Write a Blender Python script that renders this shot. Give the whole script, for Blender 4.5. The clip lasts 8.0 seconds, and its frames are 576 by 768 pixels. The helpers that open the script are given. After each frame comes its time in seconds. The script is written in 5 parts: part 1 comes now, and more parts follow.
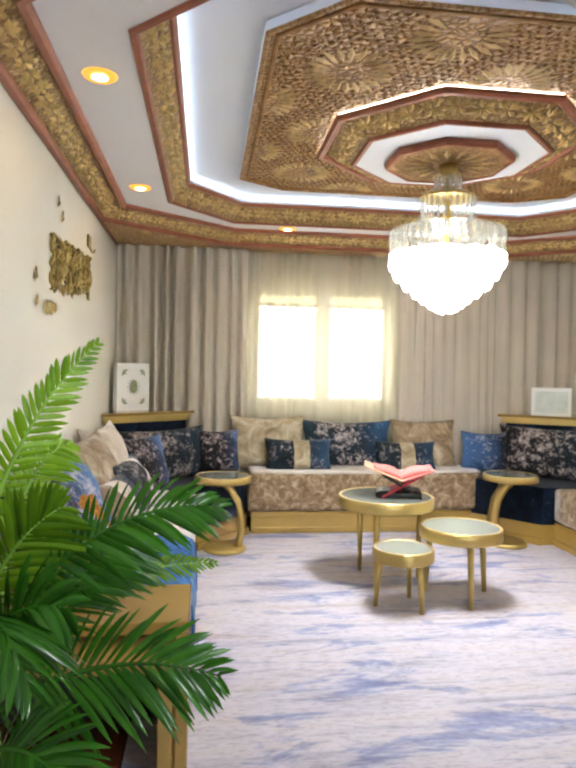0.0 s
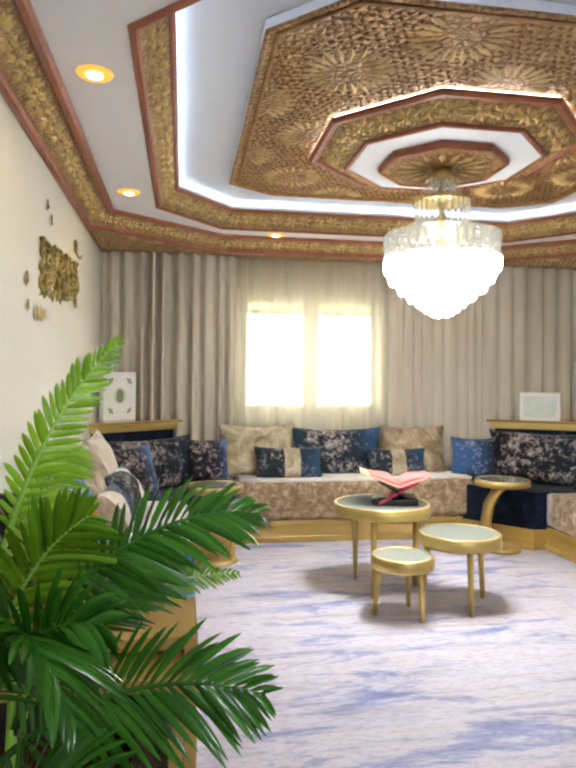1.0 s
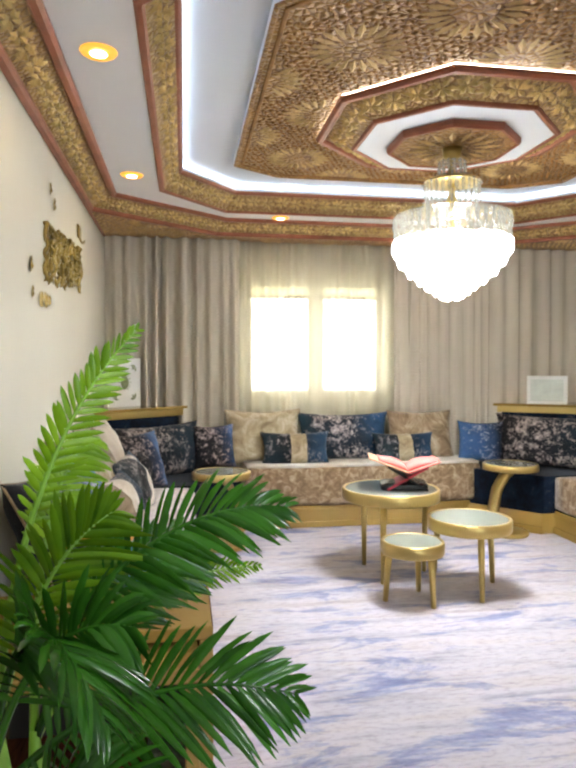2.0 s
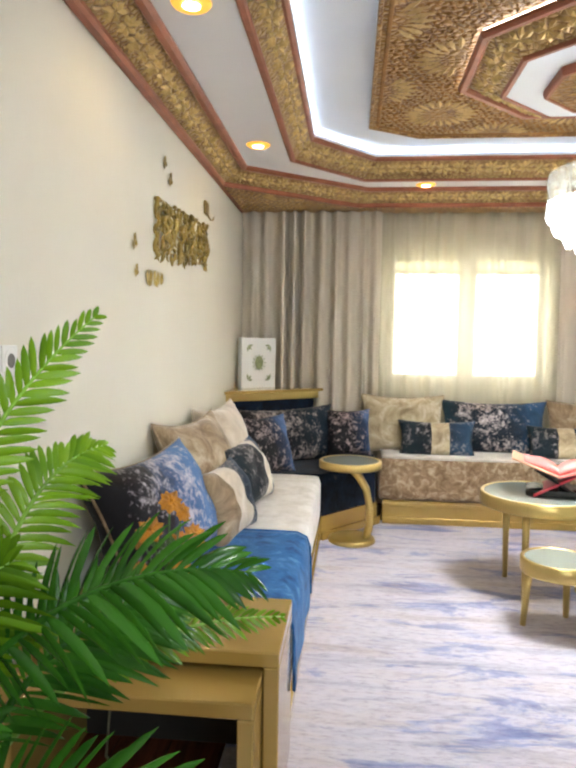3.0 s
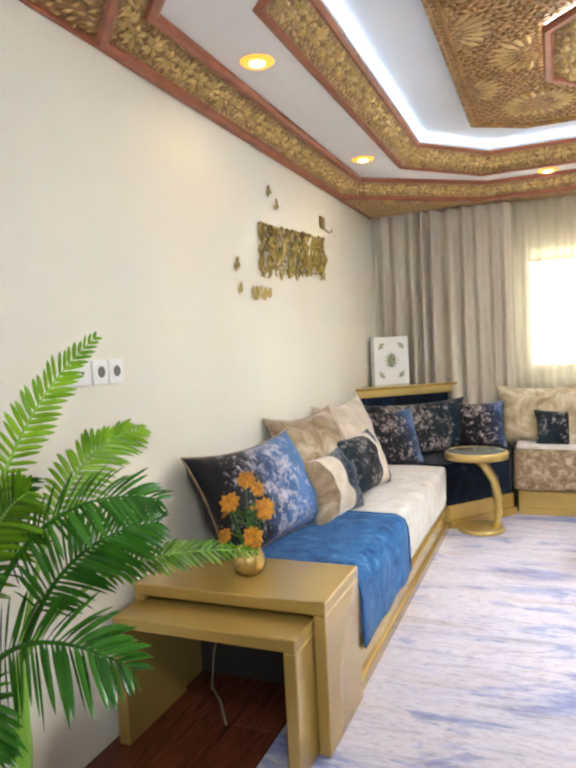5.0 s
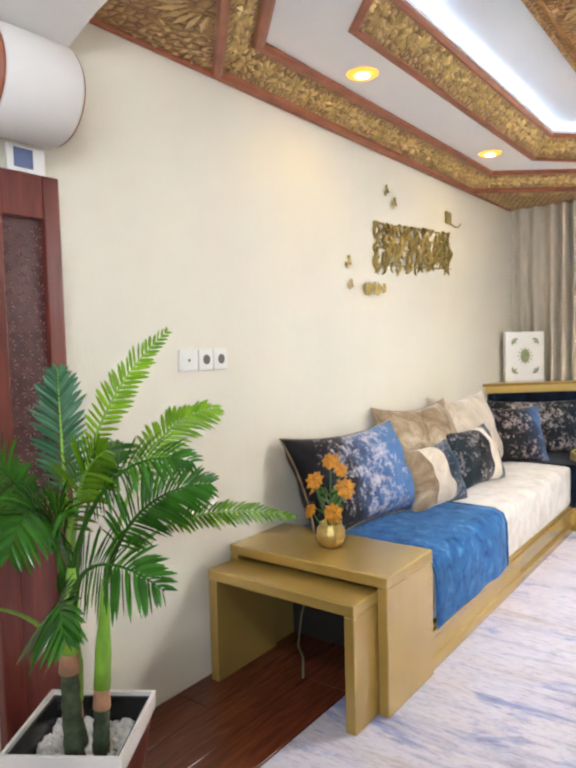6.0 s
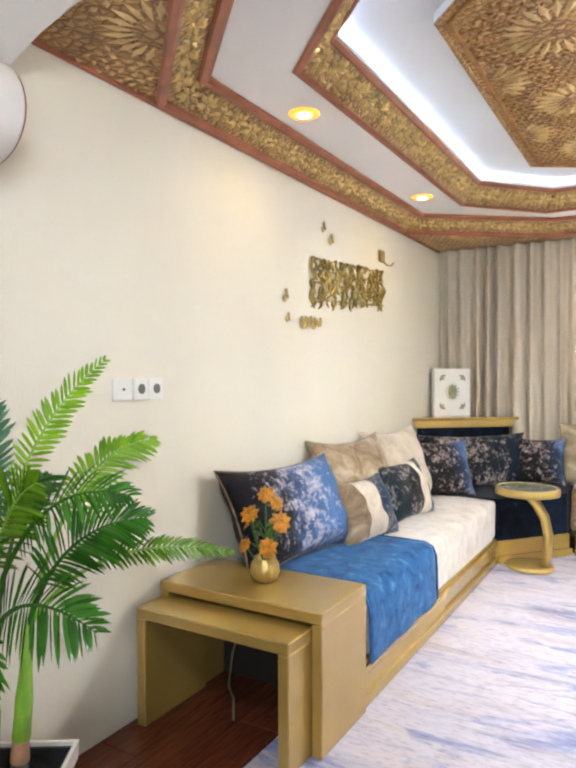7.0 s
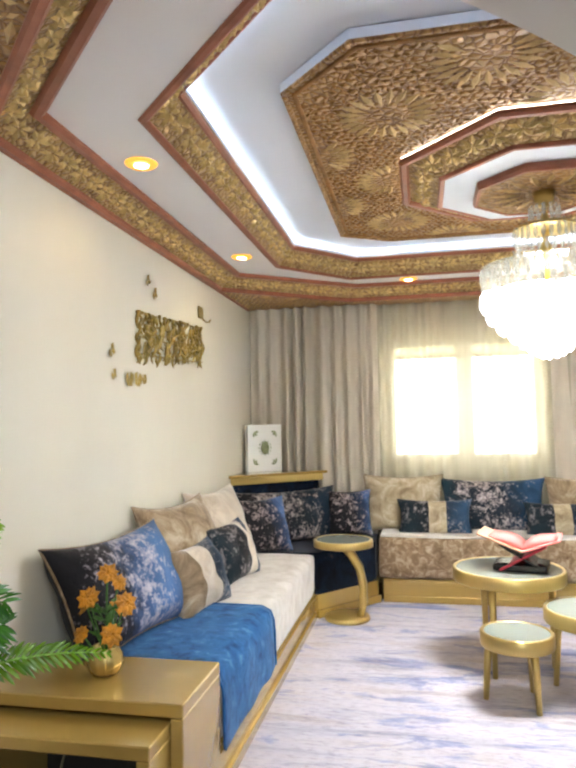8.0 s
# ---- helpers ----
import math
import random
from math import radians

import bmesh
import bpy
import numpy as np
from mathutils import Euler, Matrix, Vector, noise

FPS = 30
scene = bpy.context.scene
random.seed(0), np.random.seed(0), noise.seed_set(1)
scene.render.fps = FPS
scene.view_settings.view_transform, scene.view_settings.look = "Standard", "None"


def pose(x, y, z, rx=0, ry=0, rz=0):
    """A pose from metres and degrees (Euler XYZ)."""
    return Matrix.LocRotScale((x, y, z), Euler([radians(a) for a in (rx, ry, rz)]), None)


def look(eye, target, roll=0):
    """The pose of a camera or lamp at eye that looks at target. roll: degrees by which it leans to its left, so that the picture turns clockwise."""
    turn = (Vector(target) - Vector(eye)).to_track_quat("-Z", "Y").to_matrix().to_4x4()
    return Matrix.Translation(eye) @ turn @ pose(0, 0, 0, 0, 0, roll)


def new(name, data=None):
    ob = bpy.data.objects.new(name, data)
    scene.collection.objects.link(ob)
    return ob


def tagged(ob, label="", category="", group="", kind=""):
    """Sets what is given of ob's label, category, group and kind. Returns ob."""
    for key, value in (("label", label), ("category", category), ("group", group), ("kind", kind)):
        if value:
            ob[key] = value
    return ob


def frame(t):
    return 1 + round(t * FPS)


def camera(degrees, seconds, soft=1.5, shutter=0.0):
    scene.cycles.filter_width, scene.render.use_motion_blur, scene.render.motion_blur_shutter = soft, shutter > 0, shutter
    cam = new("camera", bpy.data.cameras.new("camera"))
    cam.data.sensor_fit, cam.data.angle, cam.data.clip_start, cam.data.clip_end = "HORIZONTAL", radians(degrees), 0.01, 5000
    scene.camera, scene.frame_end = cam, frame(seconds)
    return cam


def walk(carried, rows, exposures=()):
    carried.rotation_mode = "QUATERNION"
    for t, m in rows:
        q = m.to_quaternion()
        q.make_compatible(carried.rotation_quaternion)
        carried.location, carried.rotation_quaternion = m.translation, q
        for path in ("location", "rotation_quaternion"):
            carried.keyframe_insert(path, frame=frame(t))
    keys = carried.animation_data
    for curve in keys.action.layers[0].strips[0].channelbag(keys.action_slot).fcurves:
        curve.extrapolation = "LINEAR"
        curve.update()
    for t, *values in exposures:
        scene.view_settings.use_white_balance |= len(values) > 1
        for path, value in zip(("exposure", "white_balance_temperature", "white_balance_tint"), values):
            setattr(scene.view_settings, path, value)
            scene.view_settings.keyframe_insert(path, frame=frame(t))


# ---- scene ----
cam = camera(48.0, 8.0, soft=3.2)
PATH = [
    (0, (0.846, 0.301, 1.401), (1.096, 2.285, 1.368), 1.1),
    (0.5, (0.809, 0.35, 1.383), (1.079, 2.332, 1.379), 0.5),
    (1, (0.747, 0.382, 1.377), (1.066, 2.357, 1.375), 0.5),
    (1.2, (0.72, 0.4, 1.39), (1.082, 2.366, 1.442), 0.2),
    (2.3, (0.707, 0.482, 1.382), (0.953, 2.464, 1.291), -0.5),
    (2.5, (0.761, 0.555, 1.386), (0.884, 2.549, 1.284), -0.8),
    (3, (0.989, 0.766, 1.418), (0.792, 2.753, 1.294), 0.9),
    (3.5, (1.1, 0.919, 1.416), (0.637, 2.856, 1.237), 0.1),
    (4, (1.218, 0.956, 1.446), (0.732, 2.892, 1.328), 0.4),
    (4.5, (1.325, 0.758, 1.407), (0.795, 2.686, 1.361), -0.6),
    (5, (1.538, 0.526, 1.412), (0.775, 2.372, 1.3), -2.8),
    (5.2, (1.647, 0.507, 1.404), (0.773, 2.3, 1.265), -2.6),
    (6.3, (1.959, 0.459, 1.415), (0.722, 2.027, 1.313), -1.3),
    (6.5, (1.961, 0.462, 1.415), (0.752, 2.053, 1.336), -1.0),
    (7, (1.892, 0.46, 1.416), (0.871, 2.18, 1.386), -0.1),
    (7.5, (1.749, 0.448, 1.437), (1.042, 2.319, 1.471), -1.5),
    (8, (1.594, 0.471, 1.45), (1.194, 2.427, 1.579), -1.0),
]
walk(cam, [(t, look(eye, target, roll)) for t, eye, target, roll in PATH], [(0.0, 0.96, 6650, 8), (2.5, 0.97, 6600, 7), (4.0, 1.16, 6600, 8), (5.0, 1.17, 6550, 9), (6.5, 1.33, 6550, 10), (7.0, 1.33, 6550, 10), (7.5, 1.17, 6550, 9), (8.0, 1.08, 6600, 8)])

# ---- world and large lights ----
world = bpy.data.worlds.new("World")
scene.world = world
world.use_nodes = True
wn = world.node_tree.nodes
sky = wn.new("ShaderNodeTexSky")
sky.sky_type = "NISHITA"
sky.sun_disc = False
sky.sun_elevation = radians(50)
sky.sun_rotation = radians(20)
world.node_tree.links.new(sky.outputs[0], wn["Background"].inputs[0])
wn["Background"].inputs[1].default_value = 0.12
scene.view_settings.exposure = 0.0


def lamp(name, kind, m, energy, color, size=0.1, size_y=None, spot=None):
    d = bpy.data.lights.new(name, kind)
    d.energy, d.color = energy, color
    if kind == "AREA":
        d.shape, d.size, d.size_y = "RECTANGLE", size, size_y or size
    elif kind in ("POINT", "SPOT"):
        d.shadow_soft_size = size
        if spot:
            d.spot_size, d.spot_blend = radians(spot), 0.7
    else:
        d.angle = radians(size)
    ob = new(name, d)
    ob.matrix_world = m
    return ob


CX = 2.33          # middle line of the room
W = 4.66           # width
YF = 6.62          # far wall
YN = 1.86          # far face of the arch header
lamp("sun", "SUN", look((0, 12, 10), (0.6, 5, 0)), 2.0, (1, 0.95, 0.87), 0.5)
# daylight in the salon window and in an assumed, unseen hall window
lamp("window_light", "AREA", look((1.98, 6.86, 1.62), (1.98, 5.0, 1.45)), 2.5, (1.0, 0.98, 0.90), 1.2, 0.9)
lamp("assumed_hall_daylight", "AREA", look((2.6, -1.33, 1.6), (0.8, 3.0, 1.9)), 24, (0.80, 0.88, 1.0), 1.5, 1.3)

# Added fill from an unseen lamp above the camera.
lamp("hall_fill_light", "AREA", look((1.55, 0.75, 2.44), (1.35, 1.6, 0.9)), 11, (0.93, 0.95, 1.0), 0.42)

# ---- materials ----


def nodes_of(name):
    m = bpy.data.materials.new(name)
    m.use_nodes = True
    nt = m.node_tree
    return m, nt.nodes, nt.links, nt.nodes["Principled BSDF"]


def coords(n, l, scale=(1, 1, 1)):
    tc = n.new("ShaderNodeTexCoord")
    mp = n.new("ShaderNodeMapping")
    mp.inputs["Scale"].default_value = scale
    l.new(tc.outputs["Object"], mp.inputs[0])
    return mp.outputs[0]


def noise_tex(n, l, vec, scale, detail=4, rough=0.55, distort=0.0):
    t = n.new("ShaderNodeTexNoise")
    t.inputs["Scale"].default_value = scale
    t.inputs["Detail"].default_value = detail
    t.inputs["Roughness"].default_value = rough
    t.inputs["Distortion"].default_value = distort
    l.new(vec, t.inputs["Vector"])
    return t.outputs["Fac"]


def ramp(n, l, fac, stops):
    r = n.new("ShaderNodeValToRGB")
    e = r.color_ramp.elements
    while len(e) < len(stops):
        e.new(0.5)
    for k, (p, c) in zip(e, stops):
        k.position, k.color = p, (*c, 1)
    l.new(fac, r.inputs[0])
    return r.outputs[0]


def add_bump(n, l, b, height, strength, dist=0.01):
    bp = n.new("ShaderNodeBump")
    bp.inputs["Strength"].default_value = strength
    bp.inputs["Distance"].default_value = dist
    l.new(height, bp.inputs["Height"])
    l.new(bp.outputs[0], b.inputs["Normal"])


def plain(name, color, rough=0.5, metal=0.0, vary=0.12, scale=6.0, grain=120.0, bump=0.08, sheen=0.0, stretch=(1, 1, 1), coat=0.0):
    """A surface with variation at two scales and fine relief."""
    m, n, l, b = nodes_of(name)
    v = coords(n, l, stretch)
    f = noise_tex(n, l, v, scale, 5)
    lo = tuple(c * (1 - vary) for c in color)
    hi = tuple(min(1, c * (1 + vary)) for c in color)
    l.new(ramp(n, l, f, [(0.3, lo), (0.7, hi)]), b.inputs["Base Color"])
    b.inputs["Roughness"].default_value = rough
    b.inputs["Metallic"].default_value = metal
    b.inputs["Sheen Weight"].default_value = sheen
    b.inputs["Coat Weight"].default_value = coat
    if bump:
        add_bump(n, l, b, noise_tex(n, l, v, grain, 3), bump, 0.004)
    return m


def glow(name, color, strength):
    m, n, l, b = nodes_of(name)
    b.inputs["Base Color"].default_value = (0.8, 0.8, 0.8, 1)
    b.inputs["Emission Color"].default_value = (*color, 1)
    b.inputs["Emission Strength"].default_value = strength
    return m


def velvet(name, stops, scale, distort=0.6, sheen=0.12, detail=6, stretch=(1, 1, 1)):
    m, n, l, b = nodes_of(name)
    v = coords(n, l, stretch)
    oi = n.new("ShaderNodeObjectInfo")
    ad = n.new("ShaderNodeVectorMath")
    l.new(v, ad.inputs[0])
    mu = n.new("ShaderNodeMath")
    mu.operation = "MULTIPLY"
    mu.inputs[1].default_value = 7.3
    l.new(oi.outputs["Random"], mu.inputs[0])
    l.new(mu.outputs[0], ad.inputs[1])
    f = noise_tex(n, l, ad.outputs[0], scale, detail, 0.68, distort)
    l.new(ramp(n, l, f, stops), b.inputs["Base Color"])
    b.inputs["Roughness"].default_value = 0.8
    b.inputs["Specular IOR Level"].default_value = 0.12
    b.inputs["Sheen Weight"].default_value = sheen
    b.inputs["Sheen Roughness"].default_value = 0.4
    add_bump(n, l, b, noise_tex(n, l, v, 30, 4), 0.25, 0.01)
    return m



def floral(name, stops, fleck, centre, reach, amount, tilt=0.0, half=0.45):
    """Printed velvet: a ground colour that runs across the cushion, with a cluster of pale petals round a place on it."""
    m, n, l, b = nodes_of(name)
    tc = n.new("ShaderNodeTexCoord")
    sx = n.new("ShaderNodeSeparateXYZ")
    l.new(tc.outputs["Object"], sx.inputs[0])
    v = coords(n, l)

    def calc(op, p, q, r=None):
        k = n.new("ShaderNodeMath")
        k.operation = op
        for i, a in enumerate((p, q, r)):
            if a is None:
                continue
            if isinstance(a, (int, float)):
                k.inputs[i].default_value = a
            else:
                l.new(a, k.inputs[i])
        return k.outputs[0]

    across = calc("MULTIPLY_ADD", sx.outputs[2], tilt, sx.outputs[0])
    low = noise_tex(n, l, v, 7.0, 5, 0.6, 0.4)
    mid = noise_tex(n, l, v, 19, 6, 0.65, 0.5)
    fine = noise_tex(n, l, v, 46, 4, 0.7, 0.3)
    place = calc("MULTIPLY_ADD", across, 0.5 / half, 0.5)
    ground = ramp(n, l, calc("ADD", place, calc("MULTIPLY_ADD", low, 0.5, -0.25)), stops)
    away = calc("ABSOLUTE", calc("SUBTRACT", across, centre), 0)
    near = calc("SUBTRACT", 1.0, calc("DIVIDE", away, reach))
    dots = calc("ADD", calc("MULTIPLY_ADD", mid, 1.6, -0.8), calc("MULTIPLY_ADD", fine, 1.2, -0.6))
    sum_ = calc("ADD", calc("ADD", dots, calc("MULTIPLY_ADD", low, 1.1, -0.55)), calc("MULTIPLY", near, amount))
    mask = ramp(n, l, sum_, [(0.20, (0, 0, 0)), (0.34, (0.4, 0.4, 0.4)), (0.62, (1, 1, 1))])
    mx = n.new("ShaderNodeMix")
    mx.data_type = "RGBA"
    l.new(mask, mx.inputs["Factor"])
    l.new(ground, mx.inputs["A"])
    mx.inputs["B"].default_value = (*fleck, 1)
    l.new(mx.outputs["Result"], b.inputs["Base Color"])
    b.inputs["Roughness"].default_value = 0.62
    b.inputs["Specular IOR Level"].default_value = 0.2
    b.inputs["Sheen Weight"].default_value = 0.04
    add_bump(n, l, b, noise_tex(n, l, v, 34, 4), 0.35, 0.012)
    return m


K0 = (0.006, 0.005, 0.007)
VEL_GRADED = floral("graded_floral_velvet", [(0.02, K0), (0.22, (0.012, 0.010, 0.014)), (0.36, (0.05, 0.10, 0.22)), (0.6, (0.06, 0.16, 0.36)), (1.0, (0.02, 0.075, 0.20))], (0.52, 0.47, 0.52), -0.06, 0.34, 0.36, -0.25)
M_WALL = plain("wallpaper", (0.75, 0.715, 0.60), 0.6, 0, 0.03, 1.6, 90, 0.25, stretch=(1, 1, 0.35))
M_WHITE = plain("ceiling_paint", (0.78, 0.77, 0.78), 0.7, 0, 0.02, 2, 60, 0.03)
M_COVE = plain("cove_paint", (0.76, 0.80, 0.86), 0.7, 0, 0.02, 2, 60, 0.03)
M_ARCH = plain("arch_paint", (0.72, 0.70, 0.67), 0.7, 0, 0.02, 2, 60, 0.03)
M_RED = plain("red_brown_moulding", (0.31, 0.10, 0.05), 0.4, 0, 0.2, 9, 80, 0.1)
M_GOLDTRIM = plain("gold_lacquer", (0.44, 0.29, 0.075), 0.22, 0.35, 0.06, 3, 50, 0.03, coat=0.5)
M_GOLD = plain("brushed_gold", (0.56, 0.41, 0.14), 0.32, 0.7, 0.08, 4, 90, 0.05)
M_PANEL_SHADE = plain("end_panel_shade", (0.02, 0.016, 0.012), 0.7, 0, 0.1)
M_TOPGLASS = plain("smoked_glass_top", (0.27, 0.30, 0.26), 0.10, 0.0, 0.04, 3, 40, 0.0, coat=0.2)
M_PLASTIC = plain("white_plastic", (0.78, 0.78, 0.74), 0.35, 0, 0.02, 5, 40, 0.0)
M_BLACK = plain("black_gloss", (0.015, 0.014, 0.014), 0.25, 0, 0.2)
M_LED = glow("led_strip", (0.72, 0.84, 1.0), 8.0)
M_SPOT = glow("warm_lamp", (1.0, 0.86, 0.55), 7.0)
# Ring round the bulb emits orange to imitate the halo of the lamp.
M_SPOTHALO = glow("ring_with_lamp_halo", (1.0, 0.46, 0.06), 0.6)
M_SPOTHALO.node_tree.nodes["Principled BSDF"].inputs["Base Color"].default_value = (0.35, 0.16, 0.03, 1)
M_LED_WARM = glow("warm_led_strip", (1.0, 0.93, 0.82), 5.5)
M_CRYSTAL = glow("lit_crystal", (0.95, 0.97, 1.0), 29.0)
M_DROP = glow("lit_crystal_drop", (0.93, 0.96, 1.0), 18.0)
_n = M_DROP.node_tree
_g, _m = _n.nodes.new("ShaderNodeNewGeometry"), _n.nodes.new("ShaderNodeMapRange")
_m.inputs["From Min"].default_value, _m.inputs["From Max"].default_value = 0.35, 0.75
_m.inputs["To Min"].default_value, _m.inputs["To Max"].default_value = 0.34, 26.0
_n.links.new(_g.outputs["Random Per Island"], _m.inputs["Value"])
_n.links.new(_m.outputs["Result"], next(q for q in _n.nodes if q.type == "BSDF_PRINCIPLED").inputs["Emission Strength"])
# Clear crystal that is no lamp; faint emission imitates its lit sparkle.
M_CRYSTAL_GLINT = glow("clear_crystal_glint", (0.98, 0.95, 0.84), 0.10)
M_CRYSTAL_GLINT.node_tree.nodes["Principled BSDF"].inputs["Base Color"].default_value = (0.36, 0.36, 0.32, 1)
M_CRYSTAL_GLINT.node_tree.nodes["Principled BSDF"].inputs["Roughness"].default_value = 0.08
_n = M_CRYSTAL_GLINT.node_tree
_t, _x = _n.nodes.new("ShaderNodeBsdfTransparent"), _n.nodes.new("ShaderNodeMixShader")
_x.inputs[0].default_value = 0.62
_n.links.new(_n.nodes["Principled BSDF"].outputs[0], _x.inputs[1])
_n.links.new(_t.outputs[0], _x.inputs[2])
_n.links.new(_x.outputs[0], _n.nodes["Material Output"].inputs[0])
M_SKYGLOW = glow("bright_outdoors", (1.0, 0.99, 0.93), 2.0)


def carved(name, c_lo, c_hi, scale, metal=0.35):
    """Gold-painted carved plaster: hollows stay brown, ridges carry the gold."""
    m, n, l, b = nodes_of(name)
    v = coords(n, l)
    vo = n.new("ShaderNodeTexVoronoi")
    vo.feature = "DISTANCE_TO_EDGE"
    vo.inputs["Scale"].default_value = scale
    l.new(v, vo.inputs["Vector"])
    f2 = noise_tex(n, l, v, 9, 4)
    mx = n.new("ShaderNodeMath")
    mx.operation = "MULTIPLY_ADD"
    mx.inputs[1].default_value = 2.2
    l.new(vo.outputs["Distance"], mx.inputs[0])
    l.new(f2, mx.inputs[2])
    l.new(ramp(n, l, mx.outputs[0], [(0.42, c_lo), (0.85, c_hi)]), b.inputs["Base Color"])
    b.inputs["Metallic"].default_value = metal
    b.inputs["Roughness"].default_value = 0.38
    add_bump(n, l, b, vo.outputs["Distance"], 0.8, 0.03)
    return m


M_CARVED = carved("carved_gold", (0.19, 0.082, 0.026), (0.42, 0.235, 0.075), 26, 0.12)
M_CARVED_DEEP = carved("carved_gold_ground", (0.24, 0.125, 0.045), (0.46, 0.30, 0.115), 30, 0.15)
M_LEAF = plain("gilded_leaf", (0.60, 0.43, 0.17), 0.42, 0.3, 0.25, 14, 70, 0.12)
M_ROSE = plain("pale_gilded_petal", (0.62, 0.44, 0.20), 0.6, 0.05, 0.15, 16, 70, 0.1)
M_LATTICE_GOLD = plain("brown_gold_facet", (0.31, 0.155, 0.045), 0.68, 0.05, 0.35, 12, 70, 0.1)
M_PETAL = plain("gilded_petal", (0.62, 0.43, 0.20), 0.40, 0.3, 0.2, 16, 70, 0.1)

VEL_BLUE = floral("blue_floral_velvet", [(0.0, (0.05, 0.12, 0.28)), (0.5, (0.03, 0.08, 0.20)), (1.0, (0.008, 0.012, 0.022))], (0.38, 0.38, 0.46), 0.02, 0.2, 0.22, 0.1, 0.21)
VEL_DARK = floral("dark_floral_velvet", [(0.0, K0), (0.45, K0), (0.7, (0.003, 0.008, 0.014)), (1.0, (0.003, 0.015, 0.03))], (0.40, 0.33, 0.30), 0.0, 0.6, 0.30, 0.3, 0.5)
VEL_SQUARE = floral("black_and_blue_floral_velvet", [(0.0, K0), (0.62, K0), (0.86, (0.015, 0.03, 0.07)), (1.0, (0.06, 0.12, 0.26))], (0.46, 0.36, 0.34), 0.02, 0.22, 0.26, 0.2, 0.24)
VEL_GOLDEN = velvet("pale_gold_velvet", [(0.32, (0.22, 0.165, 0.095)), (0.5, (0.40, 0.32, 0.20)), (0.68, (0.62, 0.54, 0.41))], 7, 0.9, 0.3)
VEL_TEAL = floral("teal_floral_velvet", [(0.0, (0.010, 0.04, 0.06)), (0.3, (0.006, 0.012, 0.02)), (0.65, (0.006, 0.012, 0.022)), (0.85, (0.010, 0.035, 0.075)), (1.0, (0.025, 0.075, 0.16))], (0.52, 0.44, 0.42), 0.0, 0.34, 0.34, 0.2, 0.44)
VEL_BAND = floral("navy_floral_velvet", [(0.0, (0.006, 0.02, 0.03)), (0.5, K0), (0.75, (0.012, 0.035, 0.07)), (1.0, (0.02, 0.06, 0.12))], (0.34, 0.30, 0.30), -0.05, 0.4, 0.22, 0.0, 0.31)
VEL_NAVY = velvet("navy_velvet", [(0.4, (0.004, 0.006, 0.012)), (0.60, (0.006, 0.016, 0.036)), (0.68, (0.06, 0.055, 0.055))], 7, 0.3, detail=8)
VEL_RUNNER = velvet("blue_velvet_runner", [(0.32, (0.006, 0.04, 0.13)), (0.46, (0.018, 0.10, 0.26)), (0.58, (0.03, 0.13, 0.32)), (0.70, (0.10, 0.25, 0.44))], 13, 0.5, 0.12, 8)
VEL_TAUPE = velvet("taupe_velvet", [(0.34, (0.15, 0.10, 0.055)), (0.52, (0.32, 0.235, 0.145)), (0.66, (0.52, 0.43, 0.31))], 6, 0.9, 0.35)
VEL_CREAM = velvet("cream_velvet", [(0.35, (0.40, 0.325, 0.245)), (0.65, (0.68, 0.60, 0.49))], 4, 0.9, 0.6)
VEL_SEAT = velvet("ivory_chenille", [(0.35, (0.52, 0.47, 0.41)), (0.6, (0.69, 0.65, 0.60))], 9, 0.4, 0.4)
VEL_SEATFAR = velvet("beige_brocade", [(0.34, (0.15, 0.095, 0.05)), (0.5, (0.28, 0.19, 0.11)), (0.66, (0.50, 0.40, 0.28))], 15, 0.7, 0.3, 8)


def carpet_mat():
    m, n, l, b = nodes_of("streaked_carpet")
    v = coords(n, l, (0.5, 3.4, 1))
    f = noise_tex(n, l, v, 2.0, 10, 0.66, 0.35)
    g = noise_tex(n, l, coords(n, l, (0.8, 2.4, 1)), 1.9, 10, 0.68, 0.45)
    h = noise_tex(n, l, coords(n, l, (1.0, 3.0, 1)), 1.1, 8, 0.65, 0.2)
    c1 = ramp(n, l, f, [(0.33, (0.31, 0.30, 0.39)), (0.43, (0.49, 0.47, 0.54)), (0.50, (0.57, 0.54, 0.60)), (0.58, (0.55, 0.505, 0.535)), (0.68, (0.42, 0.375, 0.39))])
    c2 = ramp(n, l, g, [(0.53, (1, 1, 1)), (0.575, (0.62, 0.68, 0.90)), (0.66, (0.36, 0.45, 0.74))])
    c3 = ramp(n, l, h, [(0.30, (0.74, 0.68, 0.66)), (0.44, (1, 1, 1))])
    c4 = ramp(n, l, noise_tex(n, l, coords(n, l, (0.8, 2.6, 1)), 22, 6, 0.75), [(0.34, (0.66, 0.64, 0.70)), (0.52, (1, 1, 1))])
    out = c1
    for c in (c2, c3, c4):
        mx = n.new("ShaderNodeMix")
        mx.data_type, mx.blend_type = "RGBA", "MULTIPLY"
        mx.inputs["Factor"].default_value = 1.0
        l.new(out, mx.inputs["A"])
        l.new(c, mx.inputs["B"])
        out = mx.outputs["Result"]
    l.new(out, b.inputs["Base Color"])
    b.inputs["Roughness"].default_value = 0.9
    b.inputs["Sheen Weight"].default_value = 0.1
    add_bump(n, l, b, noise_tex(n, l, coords(n, l), 160, 3), 0.35, 0.006)
    return m


M_CARPET = carpet_mat()


